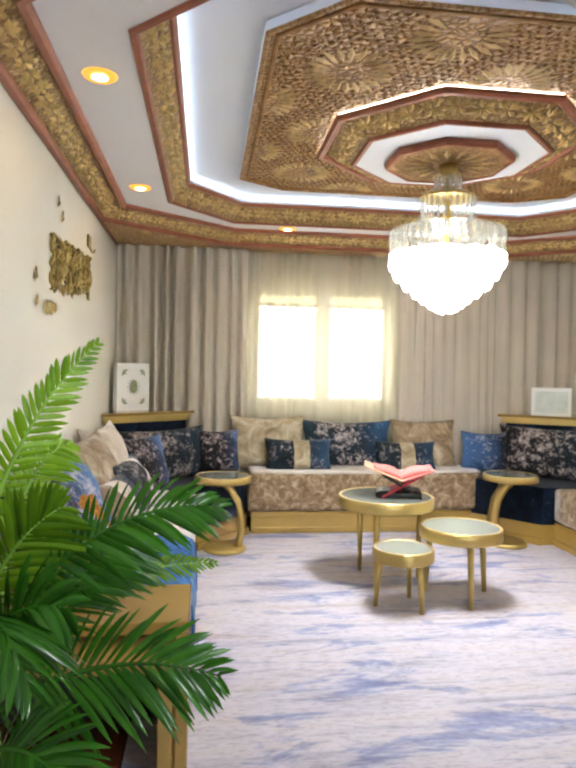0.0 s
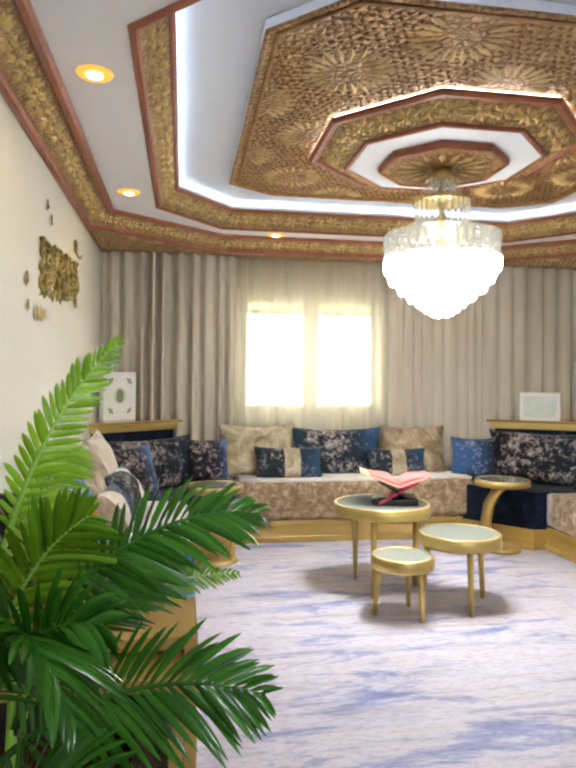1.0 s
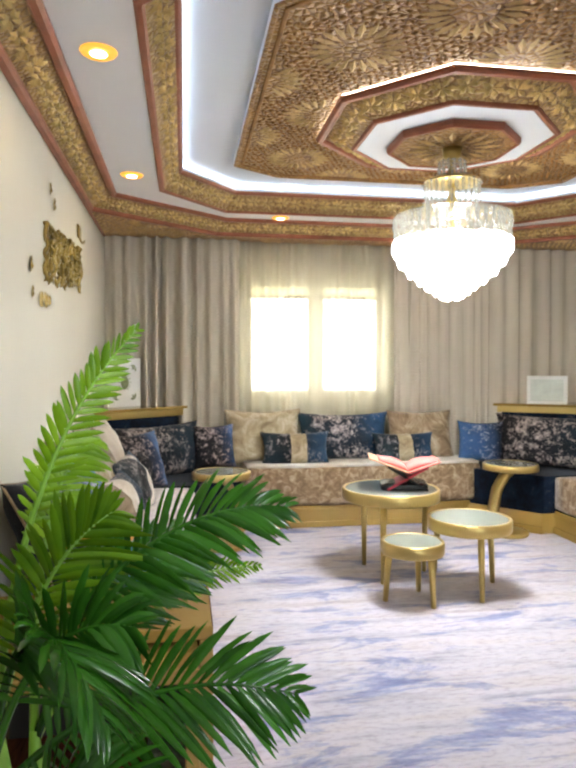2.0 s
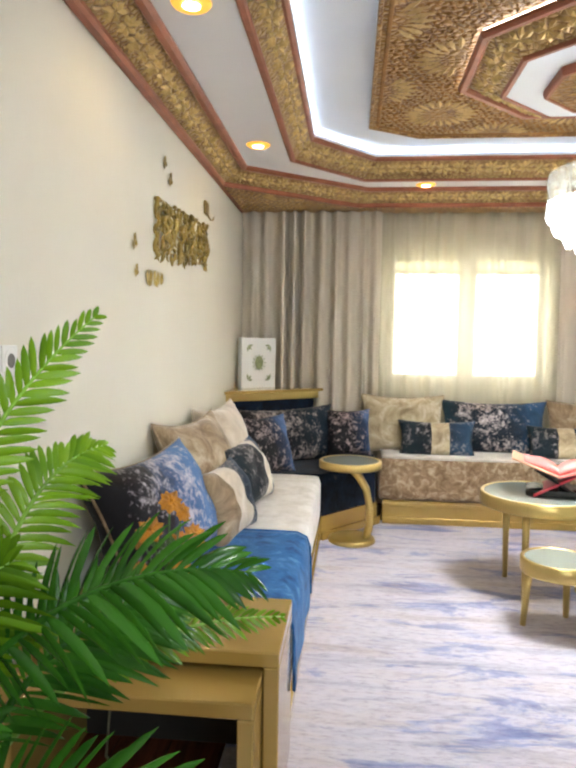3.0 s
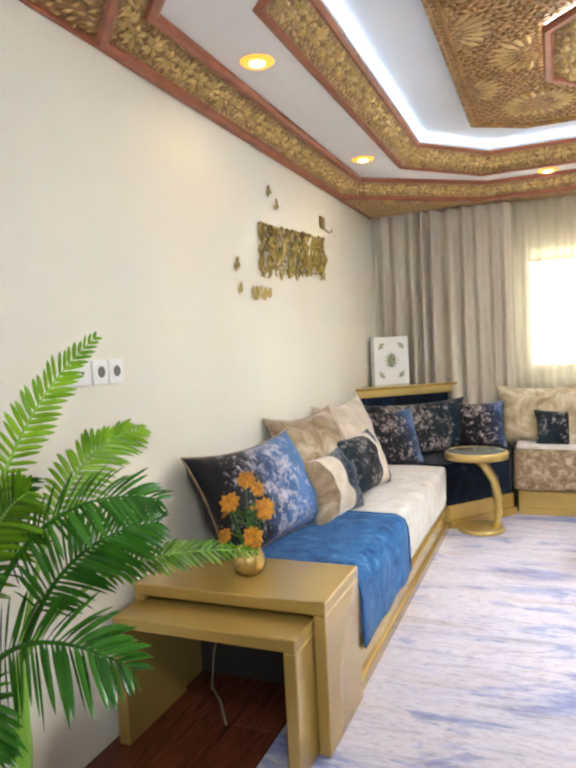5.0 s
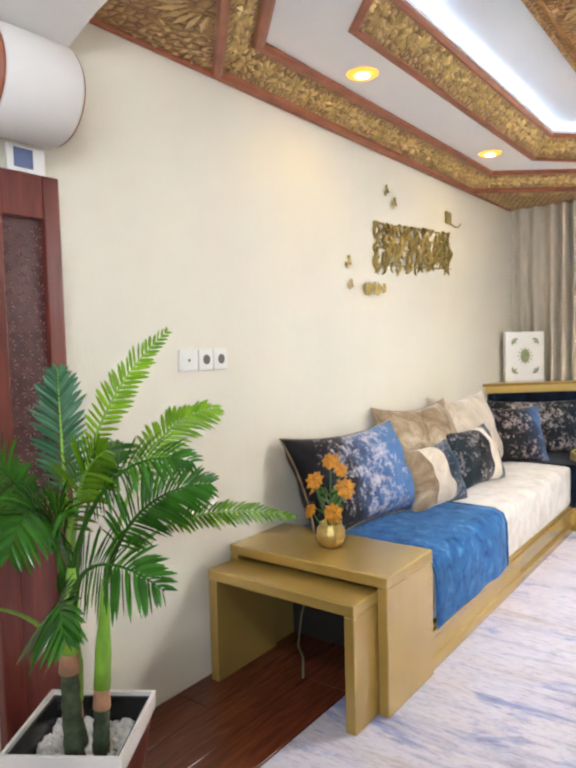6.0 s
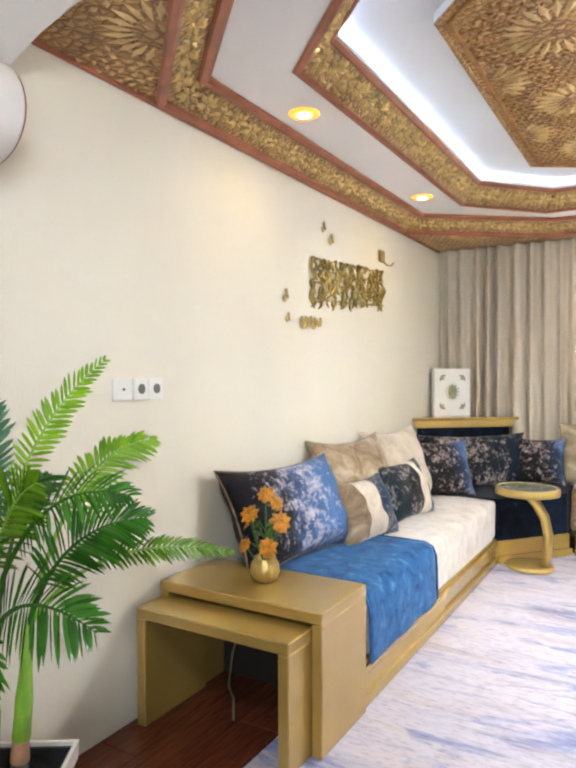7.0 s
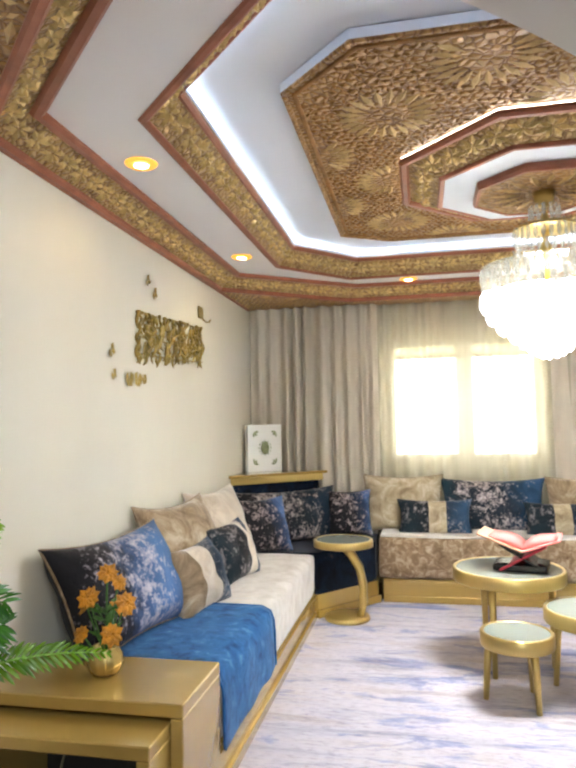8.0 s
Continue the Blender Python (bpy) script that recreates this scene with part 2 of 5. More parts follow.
def wood(name, c_lo, c_hi, stretch, rough=0.22):
    m, n, l, b = nodes_of(name)
    v = coords(n, l, stretch)
    f = noise_tex(n, l, v, 5, 6, 0.6, 0.8)
    l.new(ramp(n, l, f, [(0.3, c_lo), (0.7, c_hi)]), b.inputs["Base Color"])
    b.inputs["Roughness"].default_value = rough
    add_bump(n, l, b, f, 0.08, 0.004)
    return m


M_LAMINATE = wood("red_laminate", (0.075, 0.018, 0.009), (0.18, 0.047, 0.02), (9, 0.9, 1))
M_DOORWOOD = wood("mahogany", (0.085, 0.016, 0.012), (0.19, 0.042, 0.028), (6, 6, 0.7), 0.3)


def sheer(name, color, see, through_amt):
    m, n, l, b = nodes_of(name)
    out = n["Material Output"]
    tr, tl, df = n.new("ShaderNodeBsdfTransparent"), n.new("ShaderNodeBsdfTranslucent"), n.new("ShaderNodeBsdfDiffuse")
    v = coords(n, l, (1, 1, 0.1))
    col = ramp(n, l, noise_tex(n, l, v, 14, 4), [(0.3, tuple(c * 0.9 for c in color)), (0.7, color)])
    l.new(col, tl.inputs[0])
    l.new(col, df.inputs[0])
    a, c = n.new("ShaderNodeMixShader"), n.new("ShaderNodeMixShader")
    a.inputs[0].default_value = through_amt
    l.new(df.outputs[0], a.inputs[1])
    l.new(tl.outputs[0], a.inputs[2])
    c.inputs[0].default_value = see
    l.new(a.outputs[0], c.inputs[1])
    l.new(tr.outputs[0], c.inputs[2])
    l.new(c.outputs[0], out.inputs[0])
    return m


M_DRAPE = sheer("taupe_voile", (0.60, 0.54, 0.44), 0.0, 0.08)
M_SHEER = sheer("pale_voile", (0.68, 0.63, 0.50), 0.34, 0.42)
M_FROST = sheer("frosted_glass", (0.80, 0.76, 0.52), 0.22, 0.7)

# ---- mesh helpers ----


def mesh_ob(name, bm, material, smooth=False):
    me = bpy.data.meshes.new(name)
    bmesh.ops.recalc_face_normals(bm, faces=bm.faces[:])
    bm.to_mesh(me)
    bm.free()
    for mt in material if isinstance(material, (list, tuple)) else [material]:
        me.materials.append(mt)
    if smooth:
        me.polygons.foreach_set("use_smooth", [True] * len(me.polygons))
    return new(name, me)


def part(name, bm, material, parent, label="", smooth=False):
    """One bmesh as one mesh object under a thing or a part, in the thing's own coordinates."""
    ob = mesh_ob(name, bm, material, smooth)
    ob.parent = parent
    if label:
        ob["label"] = label
    return ob


def thing(name, label, category, m=None, group="", kind=""):
    ob = tagged(new(name), label, category, group, kind)
    if m is not None:
        ob.matrix_world = m
    return ob


def box(bm, lo, hi, bev=0.0, seg=2):
    r = bmesh.ops.create_cube(bm, size=1.0)
    vs = r["verts"]
    for v in vs:
        v.co = Vector([lo[i] + (v.co[i] + 0.5) * (hi[i] - lo[i]) for i in range(3)])
    if bev:
        es = list({e for v in vs for e in v.link_edges})
        bmesh.ops.bevel(bm, geom=es, offset=bev, segments=seg, profile=0.6, affect="EDGES")
    return bm


def B(lo, hi, bev=0.0, seg=2):
    return box(bmesh.new(), lo, hi, bev, seg)


def lathe(bm, profile, seg=32, at=(0, 0, 0)):
    """Turned shape: profile of (radius, height)."""
    rings = []
    for r, z in profile:
        rings.append([bm.verts.new((at[0] + r * math.cos(2 * math.pi * k / seg), at[1] + r * math.sin(2 * math.pi * k / seg), at[2] + z)) for k in range(seg)])
    for a, b in zip(rings, rings[1:]):
        for k in range(seg):
            bm.faces.new((a[k], a[(k + 1) % seg], b[(k + 1) % seg], b[k]))
    bm.faces.new(rings[0][::-1])
    bm.faces.new(rings[-1])
    return bm


def tube(bm, pts, radii, seg=8):
    """A round bar through points."""
    pts = [Vector(p) for p in pts]
    rings = []
    for i, p in enumerate(pts):
        d = (pts[min(i + 1, len(pts) - 1)] - pts[max(i - 1, 0)]).normalized()
        s = d.cross(Vector((0, 0, 1)))
        s = s.normalized() if s.length > 0.05 else Vector((1, 0, 0))
        u = s.cross(d)
        r = radii[i] if isinstance(radii, (list, tuple)) else radii
        rings.append([bm.verts.new(p + r * (s * math.cos(2 * math.pi * k / seg) + u * math.sin(2 * math.pi * k / seg))) for k in range(seg)])
    for a, b in zip(rings, rings[1:]):
        for k in range(seg):
            bm.faces.new((a[k], a[(k + 1) % seg], b[(k + 1) % seg], b[k]))
    bm.faces.new(rings[0][::-1])
    bm.faces.new(rings[-1])
    return bm


def prism(bm, poly, z0, z1):
    a = [bm.verts.new((x, y, z0)) for x, y in poly]
    b = [bm.verts.new((x, y, z1)) for x, y in poly]
    bm.faces.new(a[::-1])
    bm.faces.new(b)
    for i in range(len(poly)):
        j = (i + 1) % len(poly)
        bm.faces.new((a[i], a[j], b[j], b[i]))
    return bm


def band(bm, pa, za, pb, zb):
    """Faces between two polygons of equal count at two heights."""
    a = [bm.verts.new((x, y, za)) for x, y in pa]
    b = [bm.verts.new((x, y, zb)) for x, y in pb]
    for i in range(len(pa)):
        j = (i + 1) % len(pa)
        bm.faces.new((a[i], a[j], b[j], b[i]))
    return bm


def grow(poly, d):
    """The polygon moved outwards by d (counted from its middle)."""
    n, out = len(poly), []
    area = sum(poly[i][0] * poly[(i + 1) % n][1] - poly[(i + 1) % n][0] * poly[i][1] for i in range(n))
    sg = 1 if area > 0 else -1
    for i in range(n):
        p0, p1, p2 = Vector(poly[i - 1]), Vector(poly[i]), Vector(poly[(i + 1) % n])
        d1, d2 = (p1 - p0).normalized(), (p2 - p1).normalized()
        n1, n2 = Vector((d1.y, -d1.x)) * sg, Vector((d2.y, -d2.x)) * sg
        k = (n1 + n2) / (1 + n1.dot(n2))
        out.append(tuple(p1 + k * d))
    return out


def moulding(bm, poly, z, w, h):
    """A raised moulding of two steps along a polygon; w is its width, h its drop below z."""
    o, i = grow(poly, w / 2), grow(poly, -w / 2)
    o2, i2 = grow(poly, w / 4), grow(poly, -w / 4)
    band(bm, o, z, o, z - h * 0.6)
    band(bm, o, z - h * 0.6, o2, z - h)
    band(bm, o2, z - h, i2, z - h)
    band(bm, i2, z - h, i, z - h * 0.6)
    band(bm, i, z - h * 0.6, i, z)
    return bm


def mirrored(left):
    """A closed polygon from its left half, listed from the near end to the far end."""
    return left + [(2 * CX - x, y) for x, y in reversed(left)]


# ---- structure ----
OUT_LOW = mirrored([(0.71, 1.88), (0.025, 2.555), (0.025, 5.45), (0.99, 6.21)])
OUT_IN = mirrored([(0.79, 2.02), (0.185, 2.62), (0.185, 5.365), (1.07, 6.05)])
IN_D = mirrored([(1.225, 2.12), (0.555, 2.79), (0.555, 5.24), (1.05, 5.80)])
IN_C = mirrored([(1.285, 2.27), (0.705, 2.85), (0.705, 5.17), (1.13, 5.65)])
PANEL = mirrored([(1.38, 2.69), (1.065, 3.0), (1.06, 5.06), (1.40, 5.28)])
Z_LOW, Z_RING, Z_LIP, Z_COVE, Z_PANEL = 2.565, 2.665, 2.80, 2.862, 2.818


def S(ob, label, category):
    return tagged(ob, label, category, kind="structure")


floor = S(mesh_ob("floor", B((-0.3, -1.6, -0.1), (W + 0.3, YF + 0.3, -0.012)), M_LAMINATE), "reddish brown laminate floor", "floor")
S(mesh_ob("wall_west", B((-0.2, -1.6, -0.012), (0.0, YF + 0.2, 3.1)), M_WALL), "cream textured wallpaper wall", "wall")
S(mesh_ob("wall_east", B((W, -1.6, -0.012), (W + 0.2, YF + 0.2, 3.1)), M_WALL), "cream textured wallpaper wall", "wall")


def window_wall(name, y0, y1, x0, x1, z0, z1):
    bm = bmesh.new()
    box(bm, (0, y0, -0.012), (x0, y1, 3.1))
    box(bm, (x1, y0, -0.012), (W, y1, 3.1))
    box(bm, (x0, y0, -0.012), (x1, y1, z0))
    box(bm, (x0, y0, z1), (x1, y1, 3.1))
    return S(mesh_ob(name, bm, M_WALL), "cream painted wall with a window opening", "wall")


WX0, WX1, WZ0, WZ1 = 1.31, 2.67, 1.11, 2.23
window_wall("wall_north", YF, YF + 0.2, WX0, WX1, WZ0, WZ1)
# Unseen hall wall; its window opening is assumed, for cool daylight.
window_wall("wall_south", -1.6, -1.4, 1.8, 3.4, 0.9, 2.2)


def window_unit(name, x0, x1, z0, z1, y, split):
    w = S(new(name), "white framed two-light window behind voile", "window")
    f = 0.05
    bm = bmesh.new()
    for a, b in (((x0, y, z0), (x1, y + 0.06, z0 + f)), ((x0, y, z1 - f), (x1, y + 0.06, z1)), ((x0, y, z0 + f), (x0 + f, y + 0.06, z1 - f)), ((x1 - f, y, z0 + f), (x1, y + 0.06, z1 - f))):
        box(bm, a, b, 0.006, 1)
    part("window_frame", bm, M_PLASTIC, w)
    part("mullion", B((split - 0.075, y + 0.002, z0 + f), (split + 0.075, y + 0.058, z1 - f), 0.006, 1), M_PLASTIC, w)
    part("transom", B((x0 + f, y + 0.004, z1 - 0.165), (x1 - f, y + 0.054, z1 - 0.135), 0.004, 1), M_PLASTIC, w)
    for a, b in ((x0 + f, split - 0.075), (split + 0.075, x1 - f)):
        part("top_pane", B((a, y + 0.02, z1 - 0.135), (b, y + 0.026, z1 - f)), M_FROST, w, "yellowish frosted top light")
    return w


window_unit("window_1", WX0, WX1, WZ0, WZ1, YF + 0.1, 2.0)
# Assumed hall window, out of view.
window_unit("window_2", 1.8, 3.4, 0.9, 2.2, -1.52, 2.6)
S(mesh_ob("backdrop", B((-1.5, YF + 1.2, -0.5), (6, YF + 1.22, 4.0)), M_SKYGLOW), "overexposed daylight outside the window", "backdrop")

# ceiling: soffit, cornice, ring, cove and panel
bm = bmesh.new()
rect = [(0.71, YN), (0.0, YN), (0.0, YF), (0.99, YF), (W - 0.99, YF), (W, YF), (W, YN), (W - 0.71, YN)]
a = [bm.verts.new((x, y, Z_LOW)) for x, y in OUT_LOW]
c = {k: bm.verts.new((*k, Z_LOW)) for k in rect}
q = [c[k] for k in rect]
for f in ((q[0], q[1], a[1], a[0]), (q[1], q[2], a[2], a[1]), (q[2], q[3], a[3], a[2]), (q[3], q[4], a[4], a[3]), (q[4], q[5], a[5], a[4]), (q[5], q[6], a[6], a[5]), (q[6], q[7], a[7], a[6]), (q[7], q[0], a[0], a[7])):
    bm.faces.new(f)
S(mesh_ob("ceiling_soffit", bm, M_CARVED), "carved gold ceiling soffit at the corners", "ceiling")
S(mesh_ob("ceiling_ring", band(bmesh.new(), OUT_IN, Z_RING, IN_D, Z_RING), M_WHITE), "white painted ceiling ring with downlights", "ceiling")
S(mesh_ob("cornice_outer", band(bmesh.new(), OUT_LOW, Z_LOW, OUT_IN, Z_RING), M_CARVED_DEEP), "gold leaf cornice along the walls", "cornice")
S(mesh_ob("cornice_inner", band(bmesh.new(), IN_D, Z_RING, IN_C, Z_LIP), M_CARVED_DEEP), "gold leaf cornice round the cove", "cornice")
lip = grow(IN_C, 0.03)
bm = band(bmesh.new(), IN_C, Z_LIP, IN_C, Z_LIP + 0.02)
band(bm, IN_C, Z_LIP + 0.02, lip, Z_LIP + 0.02)
band(bm, lip, Z_LIP + 0.02, lip, Z_LIP - 0.02)
band(bm, lip, Z_LIP - 0.02, grow(IN_C, 0.16), Z_LIP - 0.02)
band(bm, grow(IN_C, 0.16), Z_LIP - 0.02, grow(IN_C, 0.16), Z_COVE)
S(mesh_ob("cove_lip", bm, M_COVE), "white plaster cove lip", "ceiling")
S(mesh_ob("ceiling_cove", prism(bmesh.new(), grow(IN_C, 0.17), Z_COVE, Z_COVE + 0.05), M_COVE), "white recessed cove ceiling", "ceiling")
S(mesh_ob("ceiling_slab", B((-0.2, -1.6, 3.0), (W + 0.2, YF + 0.2, 3.1)), M_WHITE), "plain ceiling slab", "ceiling")
for nm, pl, z, w, h in (("trim_red_low", OUT_LOW, Z_LOW + 0.012, 0.045, 0.03), ("trim_red_ring", grow(OUT_IN, -0.012), Z_RING + 0.005, 0.055, 0.032), ("trim_red_inner_low", IN_D, Z_RING + 0.004, 0.04, 0.013), ("trim_red_lip", grow(IN_C, 0.03), Z_LIP + 0.004, 0.055, 0.03)):
    S(mesh_ob(nm, moulding(bmesh.new(), pl, z, w, h), M_RED), "reddish brown stepped ceiling moulding", "trim")
bm = band(bmesh.new(), grow(IN_C, 0.05), Z_LIP + 0.004, grow(IN_C, 0.09), Z_LIP + 0.004)
S(mesh_ob("led_strip", bm, M_LED), "cool white LED strip hidden in the cove", "light strip")
panel = S(mesh_ob("ceiling_panel", prism(bmesh.new(), PANEL, Z_PANEL, Z_COVE - 0.004), [M_CARVED, M_COVE]), "gold carved geometric plaster ceiling panel with white edges", "ceiling panel")
for pg in panel.data.polygons:
    pg.material_index = 0 if abs(pg.normal.z) > 0.5 else 1

# arch header between the hall and the salon, and the hall's ceiling
bm = bmesh.new()
N = 40


def arch_z(x):
    return max(2.05, min(2.545, 2.575 - (0.355 if x > 0.84 else 0.30) * (x - 0.84) ** 2))


rows = []
for k in range(N + 1):
    x, z = W * k / N, arch_z(W * k / N)
    rows.append([bm.verts.new(p) for p in ((x, 1.42, 2.99), (x, 1.42, z), (x, 1.79, z), (x, YN - 0.004, max(z + 0.012, min(z + 0.11, Z_LOW + 0.005))), (x, YN - 0.004, 2.99))])
for r0, r1 in zip(rows, rows[1:]):
    for i in range(4):
        bm.faces.new((r0[i], r0[i + 1], r1[i + 1], r1[i]))
S(mesh_ob("arch_header", bm, M_ARCH), "white plaster arch over the salon entrance", "arch")

# ---- salon: carpet, curtains ----
bm = B((0.57, 1.25, -0.008), (4.1, 5.99, 0.0), 0.004, 1)
tagged(mesh_ob("carpet", bm, M_CARPET), "pale lavender carpet with blue and grey streaks", "carpet")


def curtain(name, x0, x1, y, z0, z1, folds, depth, material, label, seed, spread=0.0):
    """A hanging cloth with uneven gathers, denser at the heading."""
    rnd = random.Random(seed)
    ph = [rnd.uniform(0, 6.28) for _ in range(6)]
    cols = int(folds * 14)
    rows = 14
    bm = bmesh.new()
    grid = []
    for r in range(rows + 1):
        v = r / rows
        z = z1 + (z0 - z1) * v
        line = []
        for k in range(cols + 1):
            u = k / cols
            wob = 0.30 * math.sin(2.1 * u * 6.28 + ph[0]) + 0.25 * math.sin(3.7 * u * 6.28 + ph[1]) + 0.12 * v * math.sin(5.3 * u * 6.28 + ph[2])
            s = math.sin(folds * 6.28 * (u + 0.045 * wob))
            s = math.copysign(abs(s) ** 0.75, s)
            amp = depth * (0.72 + 0.28 * math.sin(1.3 * u * 6.28 + ph[3] + 1.4 * v)) * (0.75 + 0.35 * v)
            x = x0 + (x1 - x0) * u + 0.012 * v * math.sin(9 * u * 6.28 + ph[4])
            line.append(bm.verts.new((x, y + amp * s + 0.012 * math.sin(3 * v + ph[5]), z)))
        grid.append(line)
    for r in range(rows):
        for k in range(cols):
            bm.faces.new((grid[r][k], grid[r][k + 1], grid[r + 1][k + 1], grid[r + 1][k]))
    t = thing(name, label, "curtain", group="curtains of the salon")
    part("cloth", bm, material, t, smooth=True)
    return t


ZT = 2.56
curtain("curtain", 0.01, 1.22, 6.42, 0.06, ZT, 10, 0.07, M_DRAPE, "gathered taupe curtain hanging in the corner", 3)
curtain("curtain", 1.05, 3.05, 6.50, 0.06, ZT, 15, 0.034, M_SHEER, "pale translucent voile curtain over the window", 5)
curtain("curtain", 2.72, 3.75, 6.46, 0.06, ZT, 9, 0.022, M_DRAPE, "smooth taupe voile curtain beside the window", 8)
curtain("curtain", 3.66, 4.64, 6.42, 0.06, ZT, 6, 0.045, M_DRAPE, "loosely gathered taupe curtain in the corner", 11)

# ---- seating ----


def soft_block(bm, lo, hi, r=0.05, sag=0.0, n=14):
    """An upholstered block with rounded edges and a slightly uneven top."""
    box(bm, lo, hi)
    bmesh.ops.subdivide_edges(bm, edges=bm.edges[:], cuts=n, use_grid_fill=True)
    c = [(lo[i] + hi[i]) / 2 for i in range(3)]
    h = [(hi[i] - lo[i]) / 2 for i in range(3)]
    for v in bm.verts:
        d = [v.co[i] - c[i] for i in range(3)]
        q = [max(-(h[i] - r), min(h[i] - r, d[i])) for i in range(3)]
        e = Vector([d[i] - q[i] for i in range(3)])
        if e.length > 1e-6:
            e = e.normalized() * r
        w = noise.noise(v.co * 2.3) * 0.008 + noise.noise(v.co * 7) * 0.003
        v.co = Vector([c[i] + q[i] + e[i] for i in range(3)]) + Vector((w, w, w - sag))
    return bm


def base_trim(ob, lo, hi, face):
    """A plinth board with two stepped mouldings on its front face."""
    pl = part("plinth", B(lo, hi, 0.006, 1), M_GOLDTRIM, ob, "gold lacquered moulded plinth")
    h = hi[2] - lo[2]
    for a, b, d in ((0.0, 0.28, 0.018), (0.72, 0.9, 0.014)):
        p, q = list(lo), list(hi)
        p[2], q[2] = lo[2] + a * h, lo[2] + b * h
        if face == "x":
            p[0], q[0] = hi[0] - 0.002, hi[0] + d
        elif face == "-x":
            p[0], q[0] = lo[0] - d, lo[0] + 0.002
        else:
            p[1], q[1] = lo[1] - d, lo[1] + 0.002
        part("moulding", B(p, q, 0.005, 2), M_GOLDTRIM, pl)
    return pl


SEAT = 0.49
sofa = thing("sofa", "long ivory chenille banquette on a gold plinth along the wall", "sofa", group="banquettes")
base_trim(sofa, (0.02, 2.955, 0.0), (0.77, 5.38, 0.19), "x")
part("mattress", soft_block(bmesh.new(), (0.02, 2.955, 0.19), (0.785, 5.38, SEAT), 0.045), VEL_SEAT, sofa, smooth=True)

# Near-black panel added; it carries the shade behind the nesting tables.
part("end_panel", B((0.025, 2.943, 0.0), (0.76, 2.9535, 0.47), 0.002, 1), M_PANEL_SHADE, sofa, "near-black end panel, added for the shade below the tables")

sofa = thing("sofa", "beige brocade banquette on a gold plinth under the window", "sofa", group="banquettes")
base_trim(sofa, (1.25, 5.92, 0.0), (3.32, 6.34, 0.19), "-y")
part("mattress", soft_block(bmesh.new(), (1.22, 5.88, 0.19), (3.35, 6.34, 0.535), 0.05), VEL_SEATFAR, sofa, smooth=True)

part("seat_cover", soft_block(bmesh.new(), (1.235, 5.895, 0.522), (3.335, 6.335, 0.546), 0.011), VEL_SEAT, sofa, "ivory seat cover", True)

sofa = thing("sofa", "brown brocade banquette on a gold plinth by the east wall", "sofa", group="banquettes")
base_trim(sofa, (3.77, 2.95, 0.0), (W - 0.02, 5.40, 0.19), "-x")
part("mattress", soft_block(bmesh.new(), (3.75, 2.95, 0.19), (W - 0.02, 5.40, SEAT), 0.045), VEL_SEATFAR, sofa, smooth=True)


def corner_unit(flip):
    t = thing("corner_sofa", "dark navy velvet corner sofa unit on an angled gold plinth", "sofa", group="corner sofa units")
    f = (lambda x: W - x if x < 0.05 else W - 0.22 - x) if flip else (lambda x: x)
    x0 = 0.02
    pl = [(f(x), y) for x, y in ((x0, 5.39), (0.79, 5.39), (1.21, 5.92), (1.21, 6.34), (x0, 6.34))]
    part("plinth", prism(bmesh.new(), pl, 0, 0.17), M_GOLDTRIM, t, "gold lacquered plinth")
    part("moulding", prism(bmesh.new(), [(f(x), y) for x, y in ((0.79, 5.385), (0.80, 5.37), (1.235, 5.90), (1.225, 5.92))], 0.0, 0.06), M_GOLDTRIM, t)
    part("mattress", prism(bmesh.new(), [(f(x), y) for x, y in ((x0, 5.40), (0.77, 5.40), (1.19, 5.93), (1.19, 6.34), (x0, 6.34))], 0.17, SEAT - 0.01), VEL_NAVY, t)
    # corner cabinet standing behind
    c = thing("corner_cabinet", "gold-trimmed triangular corner cabinet behind the cushions", "cabinet", group="corner cabinets")
    tri = [(f(x), y) for x, y in ((0.004, 5.70), (0.74, 6.37), (0.004, 6.37))]
    part("top", prism(bmesh.new(), tri, 1.015, 1.04), M_GOLDTRIM, c)
    tr2 = [(f(x), y) for x, y in ((0.006, 5.75), (0.70, 6.36), (0.006, 6.36))]
    part("frieze", prism(bmesh.new(), tr2, 0.955, 1.013), M_GOLD, c, "polished gold frieze")
    part("body", prism(bmesh.new(), [(f(x), y) for x, y in ((0.008, 5.80), (0.66, 6.35), (0.008, 6.35))], 0.48, 0.953), VEL_NAVY, c)
    return t


corner_unit(False)
corner_unit(True)


